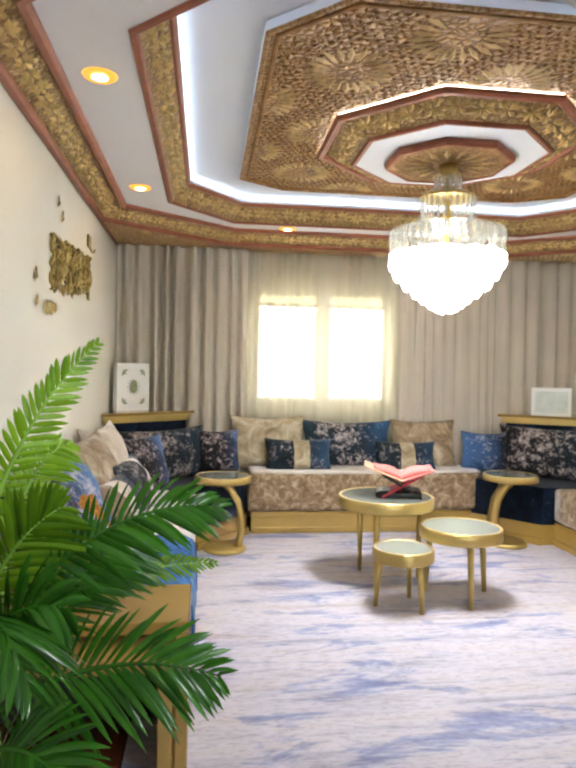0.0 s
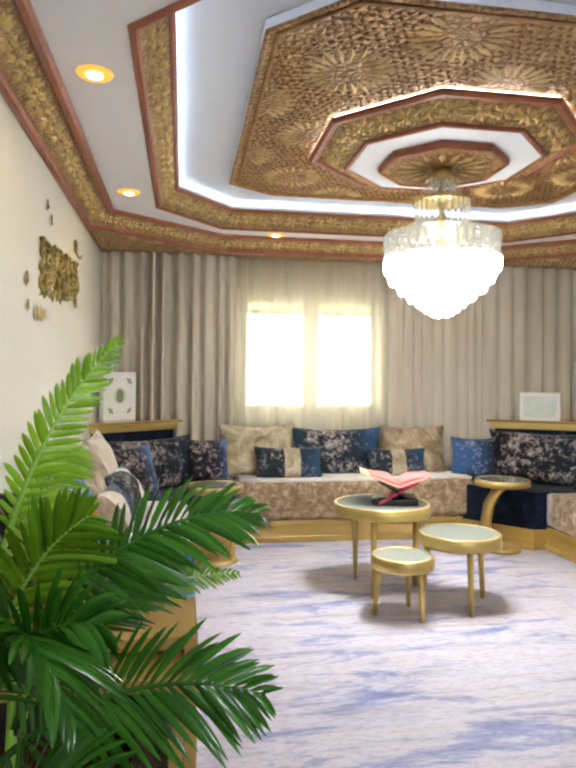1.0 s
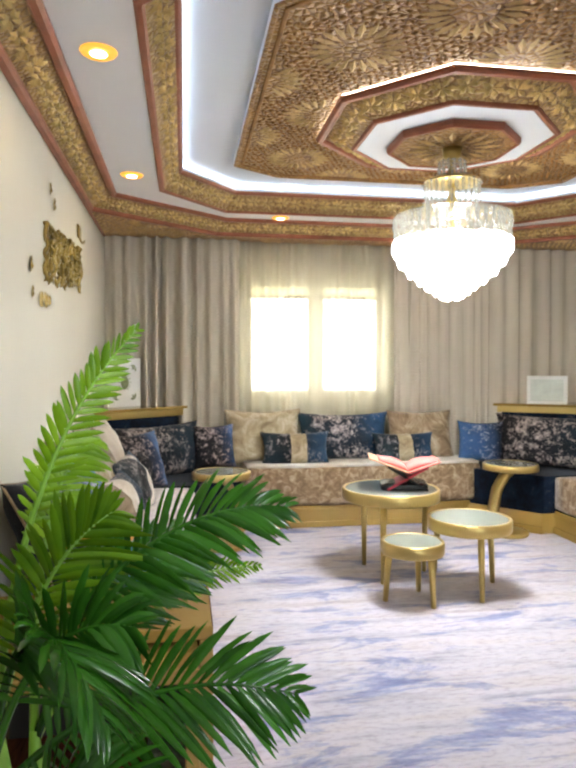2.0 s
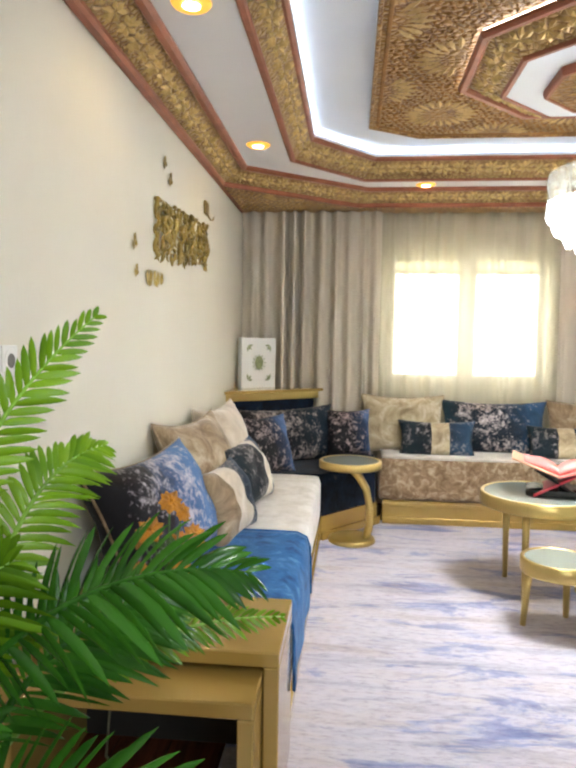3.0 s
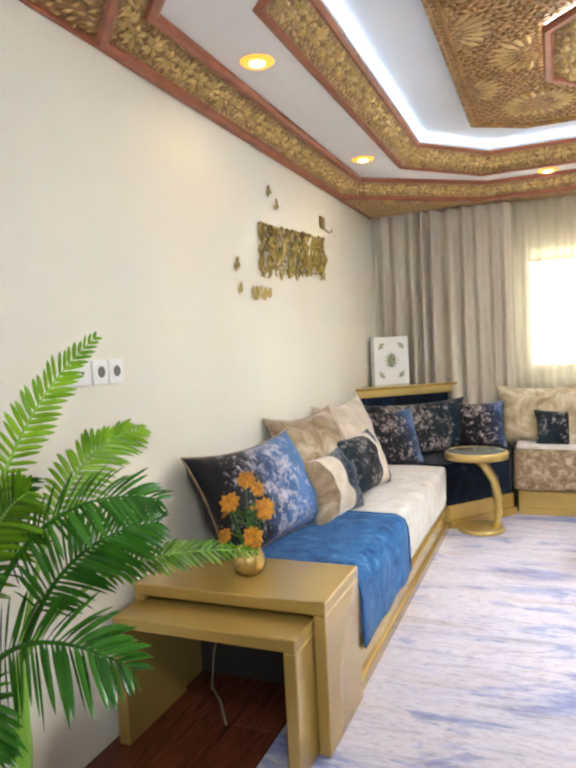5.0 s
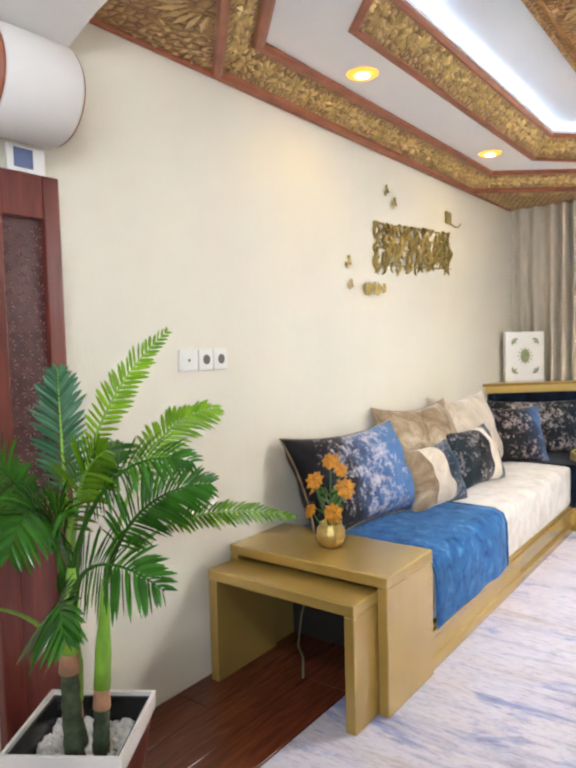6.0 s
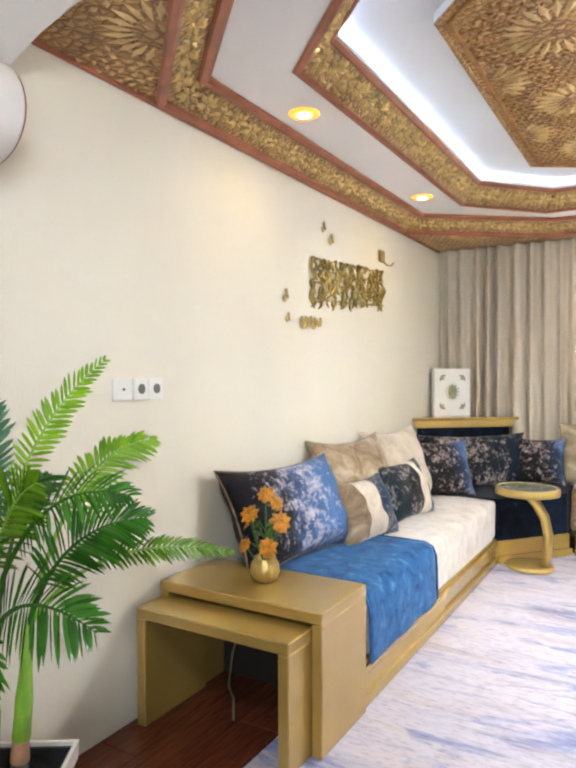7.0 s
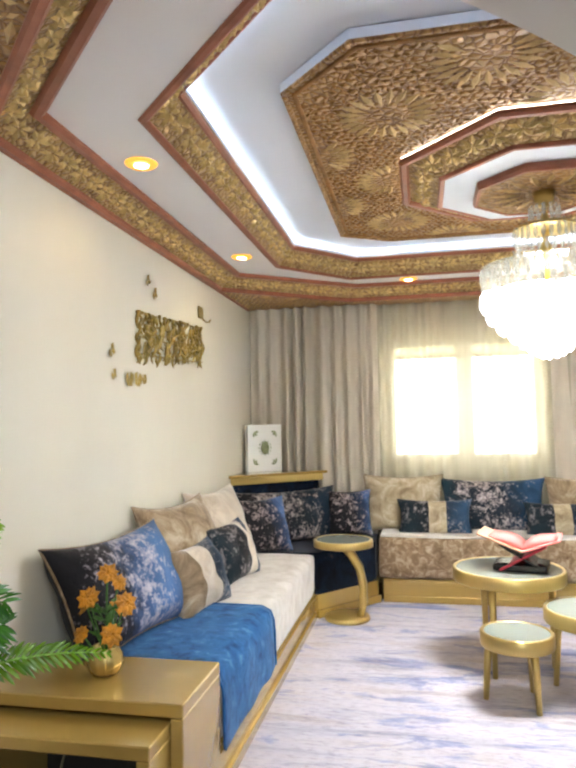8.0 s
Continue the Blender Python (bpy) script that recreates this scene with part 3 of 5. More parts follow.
def pillow(name, label, w, h, t, m, material, group, bands=None, lump=0, piping=None, pinch=0.13):
    """A stuffed cushion, upright in its own x-z plane with its foot at the origin; bands: (from, to, material) across its width."""
    n = 26
    bm = bmesh.new()
    mats = [material] + [b[2] for b in bands or []]

    def surf(side):
        g = []
        for j in range(n + 1):
            row = []
            for i in range(n + 1):
                u, v = 2 * i / n - 1, 2 * j / n - 1
                pin_x, pin_y = 1 - 0.10 * (1 - v * v) * abs(u) ** 2, 1 - pinch * (1 - u * u) * abs(v) ** 2
                th = ((1 - abs(u) ** 2.6) * (1 - abs(v) ** 2.6)) ** 0.55
                wr = 0.012 * noise.noise(Vector((u * 2.2 + lump, v * 2.2, side))) * th * 2 + 0.010 * math.sin(9 * u * v + lump) * th * (u * u + v * v) * 0.6
                row.append(bm.verts.new((u * w / 2 * pin_x, side * (t / 2 * th + 0.004) + wr, (v * pin_y + 1) * h / 2)))
            g.append(row)
        return g

    f, bk = surf(-1), surf(1)
    for g, flip in ((f, False), (bk, True)):
        for j in range(n):
            for i in range(n):
                q = (g[j][i], g[j][i + 1], g[j + 1][i + 1], g[j + 1][i])
                fc = bm.faces.new(q[::-1] if flip else q)
                u = (i + 0.5) / n
                for k, (a, b, _) in enumerate(bands or []):
                    if a <= u < b:
                        fc.material_index = k + 1
    ring = [(0, i) for i in range(n)] + [(j, n) for j in range(n)] + [(n, i) for i in range(n, 0, -1)] + [(j, 0) for j in range(n, 0, -1)]
    for k in range(len(ring)):
        p, q = ring[k], ring[(k + 1) % len(ring)]
        fc = bm.faces.new((f[p[0]][p[1]], bk[p[0]][p[1]], bk[q[0]][q[1]], f[q[0]][q[1]]))
        u = min(0.999, (p[1] + q[1]) / 2 / n)
        for i, (a, b, _) in enumerate(bands or []):
            if a <= u < b:
                fc.material_index = i + 1
    t_ob = thing(name, label, "cushion", m, group)
    rim = [(f[a][b].co + bk[a][b].co) / 2 for a, b in ring]
    part("cover", bm, mats, t_ob, smooth=True)
    if piping:
        b2 = bmesh.new()
        tube(b2, rim + [rim[0]], 0.006, 6)
        part("piping", b2, piping, t_ob, "thin piping cord along the seam", smooth=True)
    return t_ob


def put(x, y, z, yaw, lean):
    """Foot of a cushion that faces yaw (0: towards -y, 90: towards +x) and leans back."""
    return pose(x, y, z, 0, 0, yaw) @ pose(0, 0, 0, -lean, 0, 0)


GL, GF, GR = "cushions on the west banquette", "cushions under the window", "cushions in the east corner"
pillow("cushion", "large blue floral velvet cushion with grey piping", 0.90, 0.53, 0.26, put(0.33, 3.29, SEAT - 0.01, 83, 24), VEL_GRADED, GL, lump=1, piping=VEL_TAUPE, pinch=0.17)
pillow("cushion", "taupe crushed velvet cushion against the wall", 0.76, 0.58, 0.22, put(0.30, 4.15, SEAT - 0.01, 80, 22), VEL_TAUPE, GL, lump=2, piping=VEL_TAUPE, pinch=0.18)
pillow("cushion", "cream crushed velvet cushion against the wall", 0.80, 0.57, 0.22, put(0.27, 4.93, SEAT - 0.01, 84, 20), VEL_CREAM, GL, lump=3, piping=VEL_CREAM, pinch=0.17)
pillow("bolster_cushion", "brown, cream and navy banded velvet bolster cushion", 0.52, 0.38, 0.20, put(0.46, 3.83, SEAT - 0.02, 80, 24), VEL_BAND, GL, bands=[(0.0, 0.30, VEL_TAUPE), (0.30, 0.62, VEL_CREAM)], lump=4, pinch=0.15)
pillow("bolster_cushion", "navy velvet bolster cushion with a white band", 0.54, 0.40, 0.20, put(0.46, 4.48, SEAT - 0.02, 80, 24), VEL_BAND, GL, bands=[(0.62, 0.80, VEL_CREAM)], lump=5, pinch=0.15)
pillow("cushion", "large dark floral velvet cushion standing in the corner", 1.0, 0.46, 0.18, put(0.50, 5.78, SEAT - 0.02, 42, 10), VEL_DARK, GL, lump=6)
pillow("cushion", "square dark floral velvet cushion in the corner", 0.48, 0.45, 0.17, put(0.42, 5.34, SEAT - 0.02, 46, 20), VEL_SQUARE, GL, lump=7)
pillow("cushion", "small blue floral velvet cushion by the corner", 0.40, 0.40, 0.15, put(0.97, 6.06, 0.50, 14, 14), VEL_SQUARE, GF, lump=8)
pillow("cushion", "pale gold velvet cushion under the window", 0.70, 0.50, 0.17, put(1.42, 6.22, 0.515, 0, 14), VEL_GOLDEN, GF, lump=9, piping=VEL_TAUPE)
pillow("cushion", "long blue floral velvet cushion under the window", 0.88, 0.47, 0.18, put(2.17, 6.22, 0.515, 0, 14), VEL_TEAL, GF, lump=10)
pillow("cushion", "taupe velvet cushion under the window", 0.64, 0.48, 0.17, put(2.92, 6.22, 0.515, 0, 14), VEL_TAUPE, GF, lump=11, piping=VEL_TAUPE)
pillow("bolster_cushion", "dark bolster cushion with a pale band", 0.62, 0.31, 0.16, put(1.68, 6.03, 0.515, 0, 16), VEL_BAND, GF, bands=[(0.42, 0.66, VEL_GOLDEN)], lump=12)
pillow("bolster_cushion", "blue bolster cushion with a pale band", 0.58, 0.29, 0.16, put(2.68, 6.03, 0.515, 0, 16), VEL_BAND, GF, bands=[(0.40, 0.62, VEL_GOLDEN)], lump=13)
pillow("cushion", "blue floral velvet cushion turned by the corner", 0.42, 0.40, 0.15, put(3.42, 6.05, 0.50, -22, 14), VEL_BLUE, GR, lump=14)
pillow("cushion", "large dark blue floral cushion in the corner", 1.0, 0.50, 0.18, put(3.95, 5.78, SEAT - 0.02, -40, 12), VEL_DARK, GR, lump=15)
pillow("cushion", "dark blue floral cushion on the east banquette", 0.60, 0.44, 0.18, put(4.22, 5.25, SEAT - 0.02, -62, 18), VEL_DARK, GR, lump=16)

# blue runner over the near end of the west banquette
bm = bmesh.new()
prof = [(0.06, SEAT + 0.012), (0.3, SEAT + 0.012), (0.6, SEAT + 0.012), (0.74, SEAT + 0.010), (0.785, SEAT - 0.012), (0.803, SEAT - 0.06), (0.806, 0.38), (0.808, 0.28), (0.81, 0.20)]
NY = 26
g = []
for k in range(NY + 1):
    y = 2.962 + 0.90 * k / NY
    g.append([bm.verts.new((x + 0.004 * math.sin(17 * y + 5 * z) * (z < 0.45), y + 0.006 * math.sin(13 * x), z + 0.003 * math.sin(23 * y + 9 * x))) for x, z in prof])
for k in range(NY):
    for i in range(len(prof) - 1):
        bm.faces.new((g[k][i], g[k + 1][i], g[k + 1][i + 1], g[k][i + 1]))
r = bmesh.ops.extrude_face_region(bm, geom=bm.faces[:])
bmesh.ops.translate(bm, verts=[v for v in r["geom"] if isinstance(v, bmesh.types.BMVert)], vec=(0.0, 0, -0.008))
runner = thing("runner", "bright blue velvet runner draped over the banquette", "throw")
part("cloth", bm, VEL_RUNNER, runner, smooth=True)
for y in (2.962, 3.862):
    hem = bmesh.new()
    tube(hem, [(x, y, z + 0.001) for x, z in prof], 0.006, 6)
    part("hem", hem, VEL_RUNNER, runner, smooth=True)

# ---- tables ----


def nest_table(name, label, x0, x1, y0, y1, h, t, m_top):
    ob = thing(name, label, "side table", group="nesting tables")
    part("tabletop", B((x0, y0, h - t), (x1, y1, h), 0.004, 1), m_top, ob)
    part("side_panel", B((x0, y0, 0), (x0 + t, y1, h - t - 0.0005), 0.004, 1), m_top, ob)
    part("side_panel", B((x1 - t, y0, 0), (x1, y1, h - t - 0.0005), 0.004, 1), m_top, ob)
    return ob


nest_table("nesting_table", "large gold lacquered nesting table beside the banquette", 0.02, 0.80, 2.54, 2.94, 0.54, 0.045, M_GOLDTRIM)
nest_table("nesting_table", "smaller gold lacquered nesting table pulled out underneath", 0.04, 0.753, 2.378, 2.775, 0.478, 0.045, M_GOLDTRIM)


def round_table(label, x, y, r, h, legs, tilt=0.0, spread=0.88):
    ob = thing("coffee_table", label, "coffee table", pose(x, y, 0), "round coffee tables")
    part("rim", lathe(bmesh.new(), [(r - 0.03, h - 0.075), (r - 0.004, h - 0.075), (r, h - 0.068), (r, h - 0.006), (r - 0.006, h), (r - 0.018, h), (r - 0.02, h - 0.006)], 64), M_GOLD, ob, "brushed gold rim", True)
    part("glass_top", lathe(bmesh.new(), [(r - 0.021, h - 0.02), (r - 0.021, h - 0.004), (r - 0.024, h - 0.002)], 64), M_TOPGLASS, ob, "smoked glass inset top")
    for k in range(legs):
        a = 2 * math.pi * k / legs + radians(tilt)
        p, q = (0.76 * r * math.cos(a), 0.76 * r * math.sin(a)), (spread * r * math.cos(a), spread * r * math.sin(a))
        bm = bmesh.new()
        tube(bm, [(*p, h - 0.072), (*[(s + t) / 2 for s, t in zip(p, q)], h / 2), (*q, 0.0)], [0.021, 0.019, 0.015], 12)
        part("leg", bm, M_GOLD, ob, smooth=True)
    return ob


round_table("tall round gold coffee table with a smoked glass top", 2.08, 4.605, 0.325, 0.58, 3, 1, 0.74)
round_table("medium round gold coffee table with a smoked glass top", 2.465, 4.22, 0.257, 0.455, 3, 25)
round_table("small round gold coffee table with a smoked glass top", 2.05, 4.095, 0.187, 0.36, 3, 57)


def c_table(label, x, y, side):
    ob = thing("side_table", label, "side table", pose(x, y, 0), "curved side tables")
    r = 0.225
    part("base", lathe(bmesh.new(), [(0.165, 0), (0.17, 0.008), (0.165, 0.028), (0.15, 0.035)], 48), M_GOLD, ob, smooth=True)
    part("tabletop", lathe(bmesh.new(), [(r - 0.02, 0.535), (r, 0.54), (r, 0.585), (r - 0.008, 0.592), (r - 0.02, 0.592), (r - 0.022, 0.586)], 56, (-0.02 * side, 0, 0)), M_GOLD, ob, smooth=True)
    part("glass_top", lathe(bmesh.new(), [(r - 0.023, 0.57), (r - 0.023, 0.588), (r - 0.026, 0.59)], 56, (-0.02 * side, 0, 0)), M_TOPGLASS, ob, "dark smoked glass top")
    bm = bmesh.new()
    pts = [(0.10 * side, 0.0, 0.03), (0.125 * side, 0, 0.12), (0.125 * side, 0, 0.25), (0.10 * side, 0, 0.38), (0.04 * side, 0, 0.48), (-0.02 * side, 0, 0.537)]
    rows = []
    for i, p in enumerate(pts):
        d = Vector(pts[min(i + 1, 5)]) - Vector(pts[max(i - 1, 0)])
        d.normalize()
        nrm = Vector((d.z, 0, -d.x))
        rows.append([bm.verts.new(Vector(p) + nrm * a + Vector((0, b, 0))) for a, b in ((-0.024, -0.05), (0.024, -0.05), (0.024, 0.05), (-0.024, 0.05))])
    for a, b in zip(rows, rows[1:]):
        for k in range(4):
            bm.faces.new((a[k], a[(k + 1) % 4], b[(k + 1) % 4], b[k]))
    bm.faces.new(rows[0][::-1])
    bm.faces.new(rows[-1])
    part("column", bm, M_GOLD, ob, "curved flat gold column", True)
    return ob


c_table("round gold side table with a curved column", 1.01, 5.40, 1)
c_table("round gold side table with a curved column", 3.37, 5.44, -1)

# ---- ceiling things ----
MX, CY = 2.275, 4.085       # middle of the medallion and the chandelier


def octagon(ap, turn=0.0):
    r = ap / math.cos(math.pi / 8)
    return [(MX + r * math.cos(math.pi / 8 + k * math.pi / 4 + turn), CY + r * math.sin(math.pi / 8 + k * math.pi / 4 + turn)) for k in range(8)]


med = thing("ceiling_medallion", "stepped octagonal gold and white ceiling medallion", "ceiling medallion")
part("led_strip", band(bmesh.new(), octagon(0.742), Z_PANEL - 0.013, octagon(0.742), Z_PANEL - 0.002), M_LED_WARM, med, "hidden warm LED strip")
bm = band(bmesh.new(), octagon(0.72), Z_PANEL - 0.016, octagon(0.545), 2.722)
part("band", bm, M_CARVED_DEEP, med, "carved gold band")
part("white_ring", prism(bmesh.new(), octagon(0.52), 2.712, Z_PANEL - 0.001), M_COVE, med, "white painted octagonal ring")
part("boss", prism(bmesh.new(), octagon(0.335), 2.675, 2.7115), M_CARVED, med, "carved gold octagonal boss")
bm = moulding(bmesh.new(), octagon(0.73), Z_PANEL - 0.014, 0.05, 0.03)
part("outer_moulding", bm, M_RED, med, "reddish brown moulding")
part("lower_moulding", moulding(bmesh.new(), octagon(0.535), 2.735, 0.035, 0.028), M_RED, med, "reddish brown moulding")
part("boss_moulding", moulding(bmesh.new(), octagon(0.34), 2.712, 0.03, 0.042), M_RED, med, "reddish brown moulding")

ch = thing("chandelier", "large lit crystal basket chandelier with a gold stem", "chandelier", pose(MX, CY, 0))
part("ceiling_cup", lathe(bmesh.new(), [(0.03, 2.60), (0.05, 2.63), (0.06, 2.675)], 24), M_GOLD, ch, "gold ceiling cup", True)
part("stem", lathe(bmesh.new(), [(0.012, 2.2), (0.02, 2.3), (0.035, 2.36), (0.015, 2.42), (0.03, 2.5), (0.012, 2.58), (0.012, 2.62)], 16), M_GOLD, ch, "turned gold stem", True)


def crystal_ring(bm, r, z, count, w, h, tip=0.35):
    for k in range(count):
        a = 2 * math.pi * (k + 0.5 * (int(z * 100) % 2)) / count
        c, s = math.cos(a), math.sin(a)
        o = Vector((r * c, r * s, z))
        t, n = Vector((-s, c, 0)) * w / 2, Vector((c, s, 0)) * w / 3
        up, mid, dn = o, [o - Vector((0, 0, h * (1 - tip))) + q for q in (t, n, -t, -n)], o - Vector((0, 0, h))
        top = [o + q * 0.8 for q in (t, n, -t, -n)]
        tv, mv, dv = [bm.verts.new(q) for q in top], [bm.verts.new(q) for q in mid], bm.verts.new(dn)
        bm.faces.new(tv)
        for i in range(4):
            j = (i + 1) % 4
            bm.faces.new((tv[i], mv[i], mv[j], tv[j]))
            bm.faces.new((mv[i], dv, mv[j]))
    return bm


for r, z, n, w, h in ((0.368, 2.135, 46, 0.046, 0.095), (0.335, 2.065, 42, 0.046, 0.085), (0.276, 2.00, 34, 0.046, 0.08), (0.214, 1.95, 28, 0.046, 0.075), (0.156, 1.91, 21, 0.046, 0.07), (0.11, 1.875, 15, 0.045, 0.065), (0.074, 1.85, 10, 0.045, 0.06), (0.042, 1.838, 6, 0.045, 0.06)):
    part("crystal_tier", crystal_ring(bmesh.new(), r * 0.91, z, n, w, h), M_DROP, ch, "ring of glowing crystal drops")["kind"] = "stuff"
# Plate added over the core to keep its light off the ceiling.
part("plate", lathe(bmesh.new(), [(0.318, 2.124), (0.322, 2.128), (0.318, 2.134), (0.05, 2.142)], 48), M_GOLD, ch, "gold plate over the core, added to block upward light", True)
part("lit_core", lathe(bmesh.new(), [(0.31, 2.12), (0.265, 2.05), (0.155, 1.965), (0.08, 1.89), (0.025, 1.845)], 32), M_CRYSTAL, ch, "glowing basket of lamps", True)
for r, z, n, w, h in ((0.372, 2.262, 40, 0.034, 0.075), (0.366, 2.19, 36, 0.032, 0.07), (0.315, 2.275, 32, 0.03, 0.12), (0.175, 2.475, 26, 0.026, 0.085), (0.16, 2.40, 22, 0.022, 0.07), (0.085, 2.60, 14, 0.022, 0.075)):
    part("crystal_fringe", crystal_ring(bmesh.new(), r * 0.91, z, n, w, h), M_CRYSTAL_GLINT, ch, "clear crystal drops with a faint painted glow")["kind"] = "stuff"
bm = bmesh.new()
for k in range(16):
    a = 2 * math.pi * k / 16
    for i in range(9):
        t = i / 8
        r, z = 0.155 + 0.175 * t ** 1.4, 2.40 - 0.13 * t - 0.05 * math.sin(math.pi * t)
        bmesh.ops.create_icosphere(bm, subdivisions=1, radius=0.009, matrix=pose(r * math.cos(a), r * math.sin(a), z))
        r, z = 0.05 + 0.12 * t, 2.60 - 0.13 * t - 0.03 * math.sin(math.pi * t)
        if k % 2:
            bmesh.ops.create_icosphere(bm, subdivisions=1, radius=0.008, matrix=pose(r * math.cos(a), r * math.sin(a), z))
part("bead_strands", bm, M_CRYSTAL_GLINT, ch, "swags of clear crystal beads with a faint painted glow")["kind"] = "stuff"
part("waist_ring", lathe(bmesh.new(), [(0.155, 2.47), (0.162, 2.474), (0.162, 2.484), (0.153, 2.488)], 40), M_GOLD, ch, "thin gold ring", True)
part("crown_ring", lathe(bmesh.new(), [(0.335, 2.262), (0.343, 2.266), (0.343, 2.276), (0.331, 2.28)], 48), M_CRYSTAL_GLINT, ch, "clear crystal crown ring with a faint painted glow", True)

for x, y in ((0.37, 3.18), (0.37, 4.88), (1.525, 5.93), (2 * CX - 1.525, 5.93), (2 * CX - 0.37, 3.18), (2 * CX - 0.37, 4.88)):
    sp = thing("downlight", "round warm recessed downlight in a pale ring", "downlight", pose(x, y, Z_RING), "ceiling downlights")
    part("ring", lathe(bmesh.new(), [(0.034, -0.006), (0.062, -0.013), (0.072, -0.007), (0.076, -0.001)], 32), M_SPOTHALO, sp, "glass ring with the lamp halo as orange glow", smooth=True)
    part("bulb", lathe(bmesh.new(), [(0.01, -0.0165), (0.03, -0.0145), (0.034, -0.0125)], 24), M_SPOT, sp, "glowing warm lens")
    lamp("downlight_beam", "SPOT", pose(x, y, Z_RING - 0.03), 2.5, (1.0, 0.70, 0.32), 0.03, spot=150)
lamp("chandelier_bulbs", "POINT", pose(MX, CY, 2.24), 12, (0.97, 0.97, 1.0), 0.12)


# ---- carved ornament ----


def lobe(bm, o, d, n, length, width, height):
    """A raised leaf-shaped lobe: starts at o, runs along d on a surface with normal n."""
    s = d.cross(n).normalized()
    p = [bm.verts.new(q) for q in (o, o + d * length * 0.55 + s * width / 2, o + d * length, o + d * length * 0.55 - s * width / 2, o + d * length * 0.5 + n * height)]
    for i in range(4):
        bm.faces.new((p[i], p[(i + 1) % 4], p[4]))


def leaf_band(bm, lo, z0, hi, z1, pitch, seed, size=1.0):
    """Scrolling acanthus leaves along a sloping cornice."""
    rnd = random.Random(seed)
    k = len(lo)
    for i in range(k):
        a0, b0 = Vector((*lo[i], z0)), Vector((*lo[(i + 1) % k], z0))
        a1, b1 = Vector((*hi[i], z1)), Vector((*hi[(i + 1) % k], z1))
        L = (b0 - a0).length
        m = max(1, int(L / pitch))
        along = (b0 - a0).normalized()
        up = ((a1 + b1) / 2 - (a0 + b0) / 2)
        up = (up - along * up.dot(along))
        h = up.length
        up.normalize()
        n = along.cross(up).normalized()
        if n.z > 0:
            n = -n
        for j in range(m):
            t = (j + 0.5) / m
            o = (a0.lerp(b0, t) + a1.lerp(b1, t)) / 2
            sg = 1 if j % 2 else -1
            for ang, ln in ((18, 0.62), (62, 0.52), (108, 0.44), (150, 0.5), (205, 0.40), (-35, 0.42), (250, 0.34)):
                r = radians(ang + rnd.uniform(-8, 8))
                d = (along * math.cos(r) + up * math.sin(r) * sg).normalized()
                st = o + d * 0.004
                room = h * 0.46 if abs(math.sin(r)) > 0.5 else pitch * 0.62
                lobe(bm, st + n * 0.002, d, n, min(ln * pitch * 1.1, room) * size, pitch * 0.24 * size, 0.014)
    return bm


def inside(poly, x, y):
    hit, k = False, len(poly)
    for i in range(k):
        (x1, y1), (x2, y2) = poly[i], poly[(i + 1) % k]
        if (y1 > y) != (y2 > y) and x < (x2 - x1) * (y - y1) / (y2 - y1) + x1:
            hit = not hit
    return hit


DOWN = Vector((0, 0, -1))


def rosette(bm, x, y, z, r, keep, petals=26):
    for k in range(petals):
        a = 2 * math.pi * k / petals
        d = Vector((math.cos(a), math.sin(a), 0))
        o = Vector((x, y, z)) + d * r * 0.40
        e = o + d * r * 0.62
        if keep(e.x, e.y) and keep(o.x, o.y):
            lobe(bm, o, d, DOWN, r * 0.60, r * 0.15, 0.012)


def fillings(bm, x0, x1, y0, y1, z, step, keep, seed, centres):
    """Small raised facets of the star lattice between the rosettes."""
    rnd = random.Random(seed)
    nx, ny = int((x1 - x0) / step), int((y1 - y0) / step)
    for i in range(nx):
        for j in range(ny):
            x = x0 + (i + 0.5 * (j % 2) + rnd.uniform(-0.12, 0.12)) * step
            y = y0 + (j + rnd.uniform(-0.12, 0.12)) * step
            if not keep(x, y):
                continue
            near = min(centres, key=lambda c: (c[0] - x) ** 2 + (c[1] - y) ** 2)
            v = Vector((x - near[0], y - near[1], 0))
            if v.length < 0.20:
                continue
            turn = math.atan2(v.y, v.x) + (math.pi / 2 if (i + j) % 3 == 0 else math.pi / 4 * (i % 2))
            d = Vector((math.cos(turn), math.sin(turn), 0))
            lobe(bm, Vector((x, y, z)) - d * step * 0.45, d, DOWN, step * rnd.uniform(0.75, 1.0), step * rnd.uniform(0.38, 0.5), 0.009)


in_panel = grow(PANEL, -0.075)
OCT = octagon(0.76)
keep_panel = lambda x, y: inside(in_panel, x, y) and not inside(OCT, x, y)
centres = [(1.09 + 0.392 * i, 2.912 + 0.385 * j) for i in range(0, 7) for j in range(-1, 7) if (i + j) % 2 == 0]
for x, y in centres:
    bm = bmesh.new()
    rosette(bm, x, y, Z_PANEL - 0.003, 0.235, keep_panel, 22)
    if len(bm.faces) > 12:
        part("rosette", bm, M_ROSE, panel)
    else:
        bm.free()
bm = bmesh.new()
fillings(bm, 1.08, 3.60, 2.66, 5.30, Z_PANEL - 0.001, 0.042, keep_panel, 4, centres)
part("lattice", bm, M_LATTICE_GOLD, panel)["kind"] = "stuff"
part("border", moulding(bmesh.new(), grow(PANEL, -0.055), Z_PANEL, 0.022, 0.008), M_LATTICE_GOLD, panel)
part("rim", moulding(bmesh.new(), grow(PANEL, -0.012), Z_PANEL, 0.022, 0.012), M_CARVED, panel)

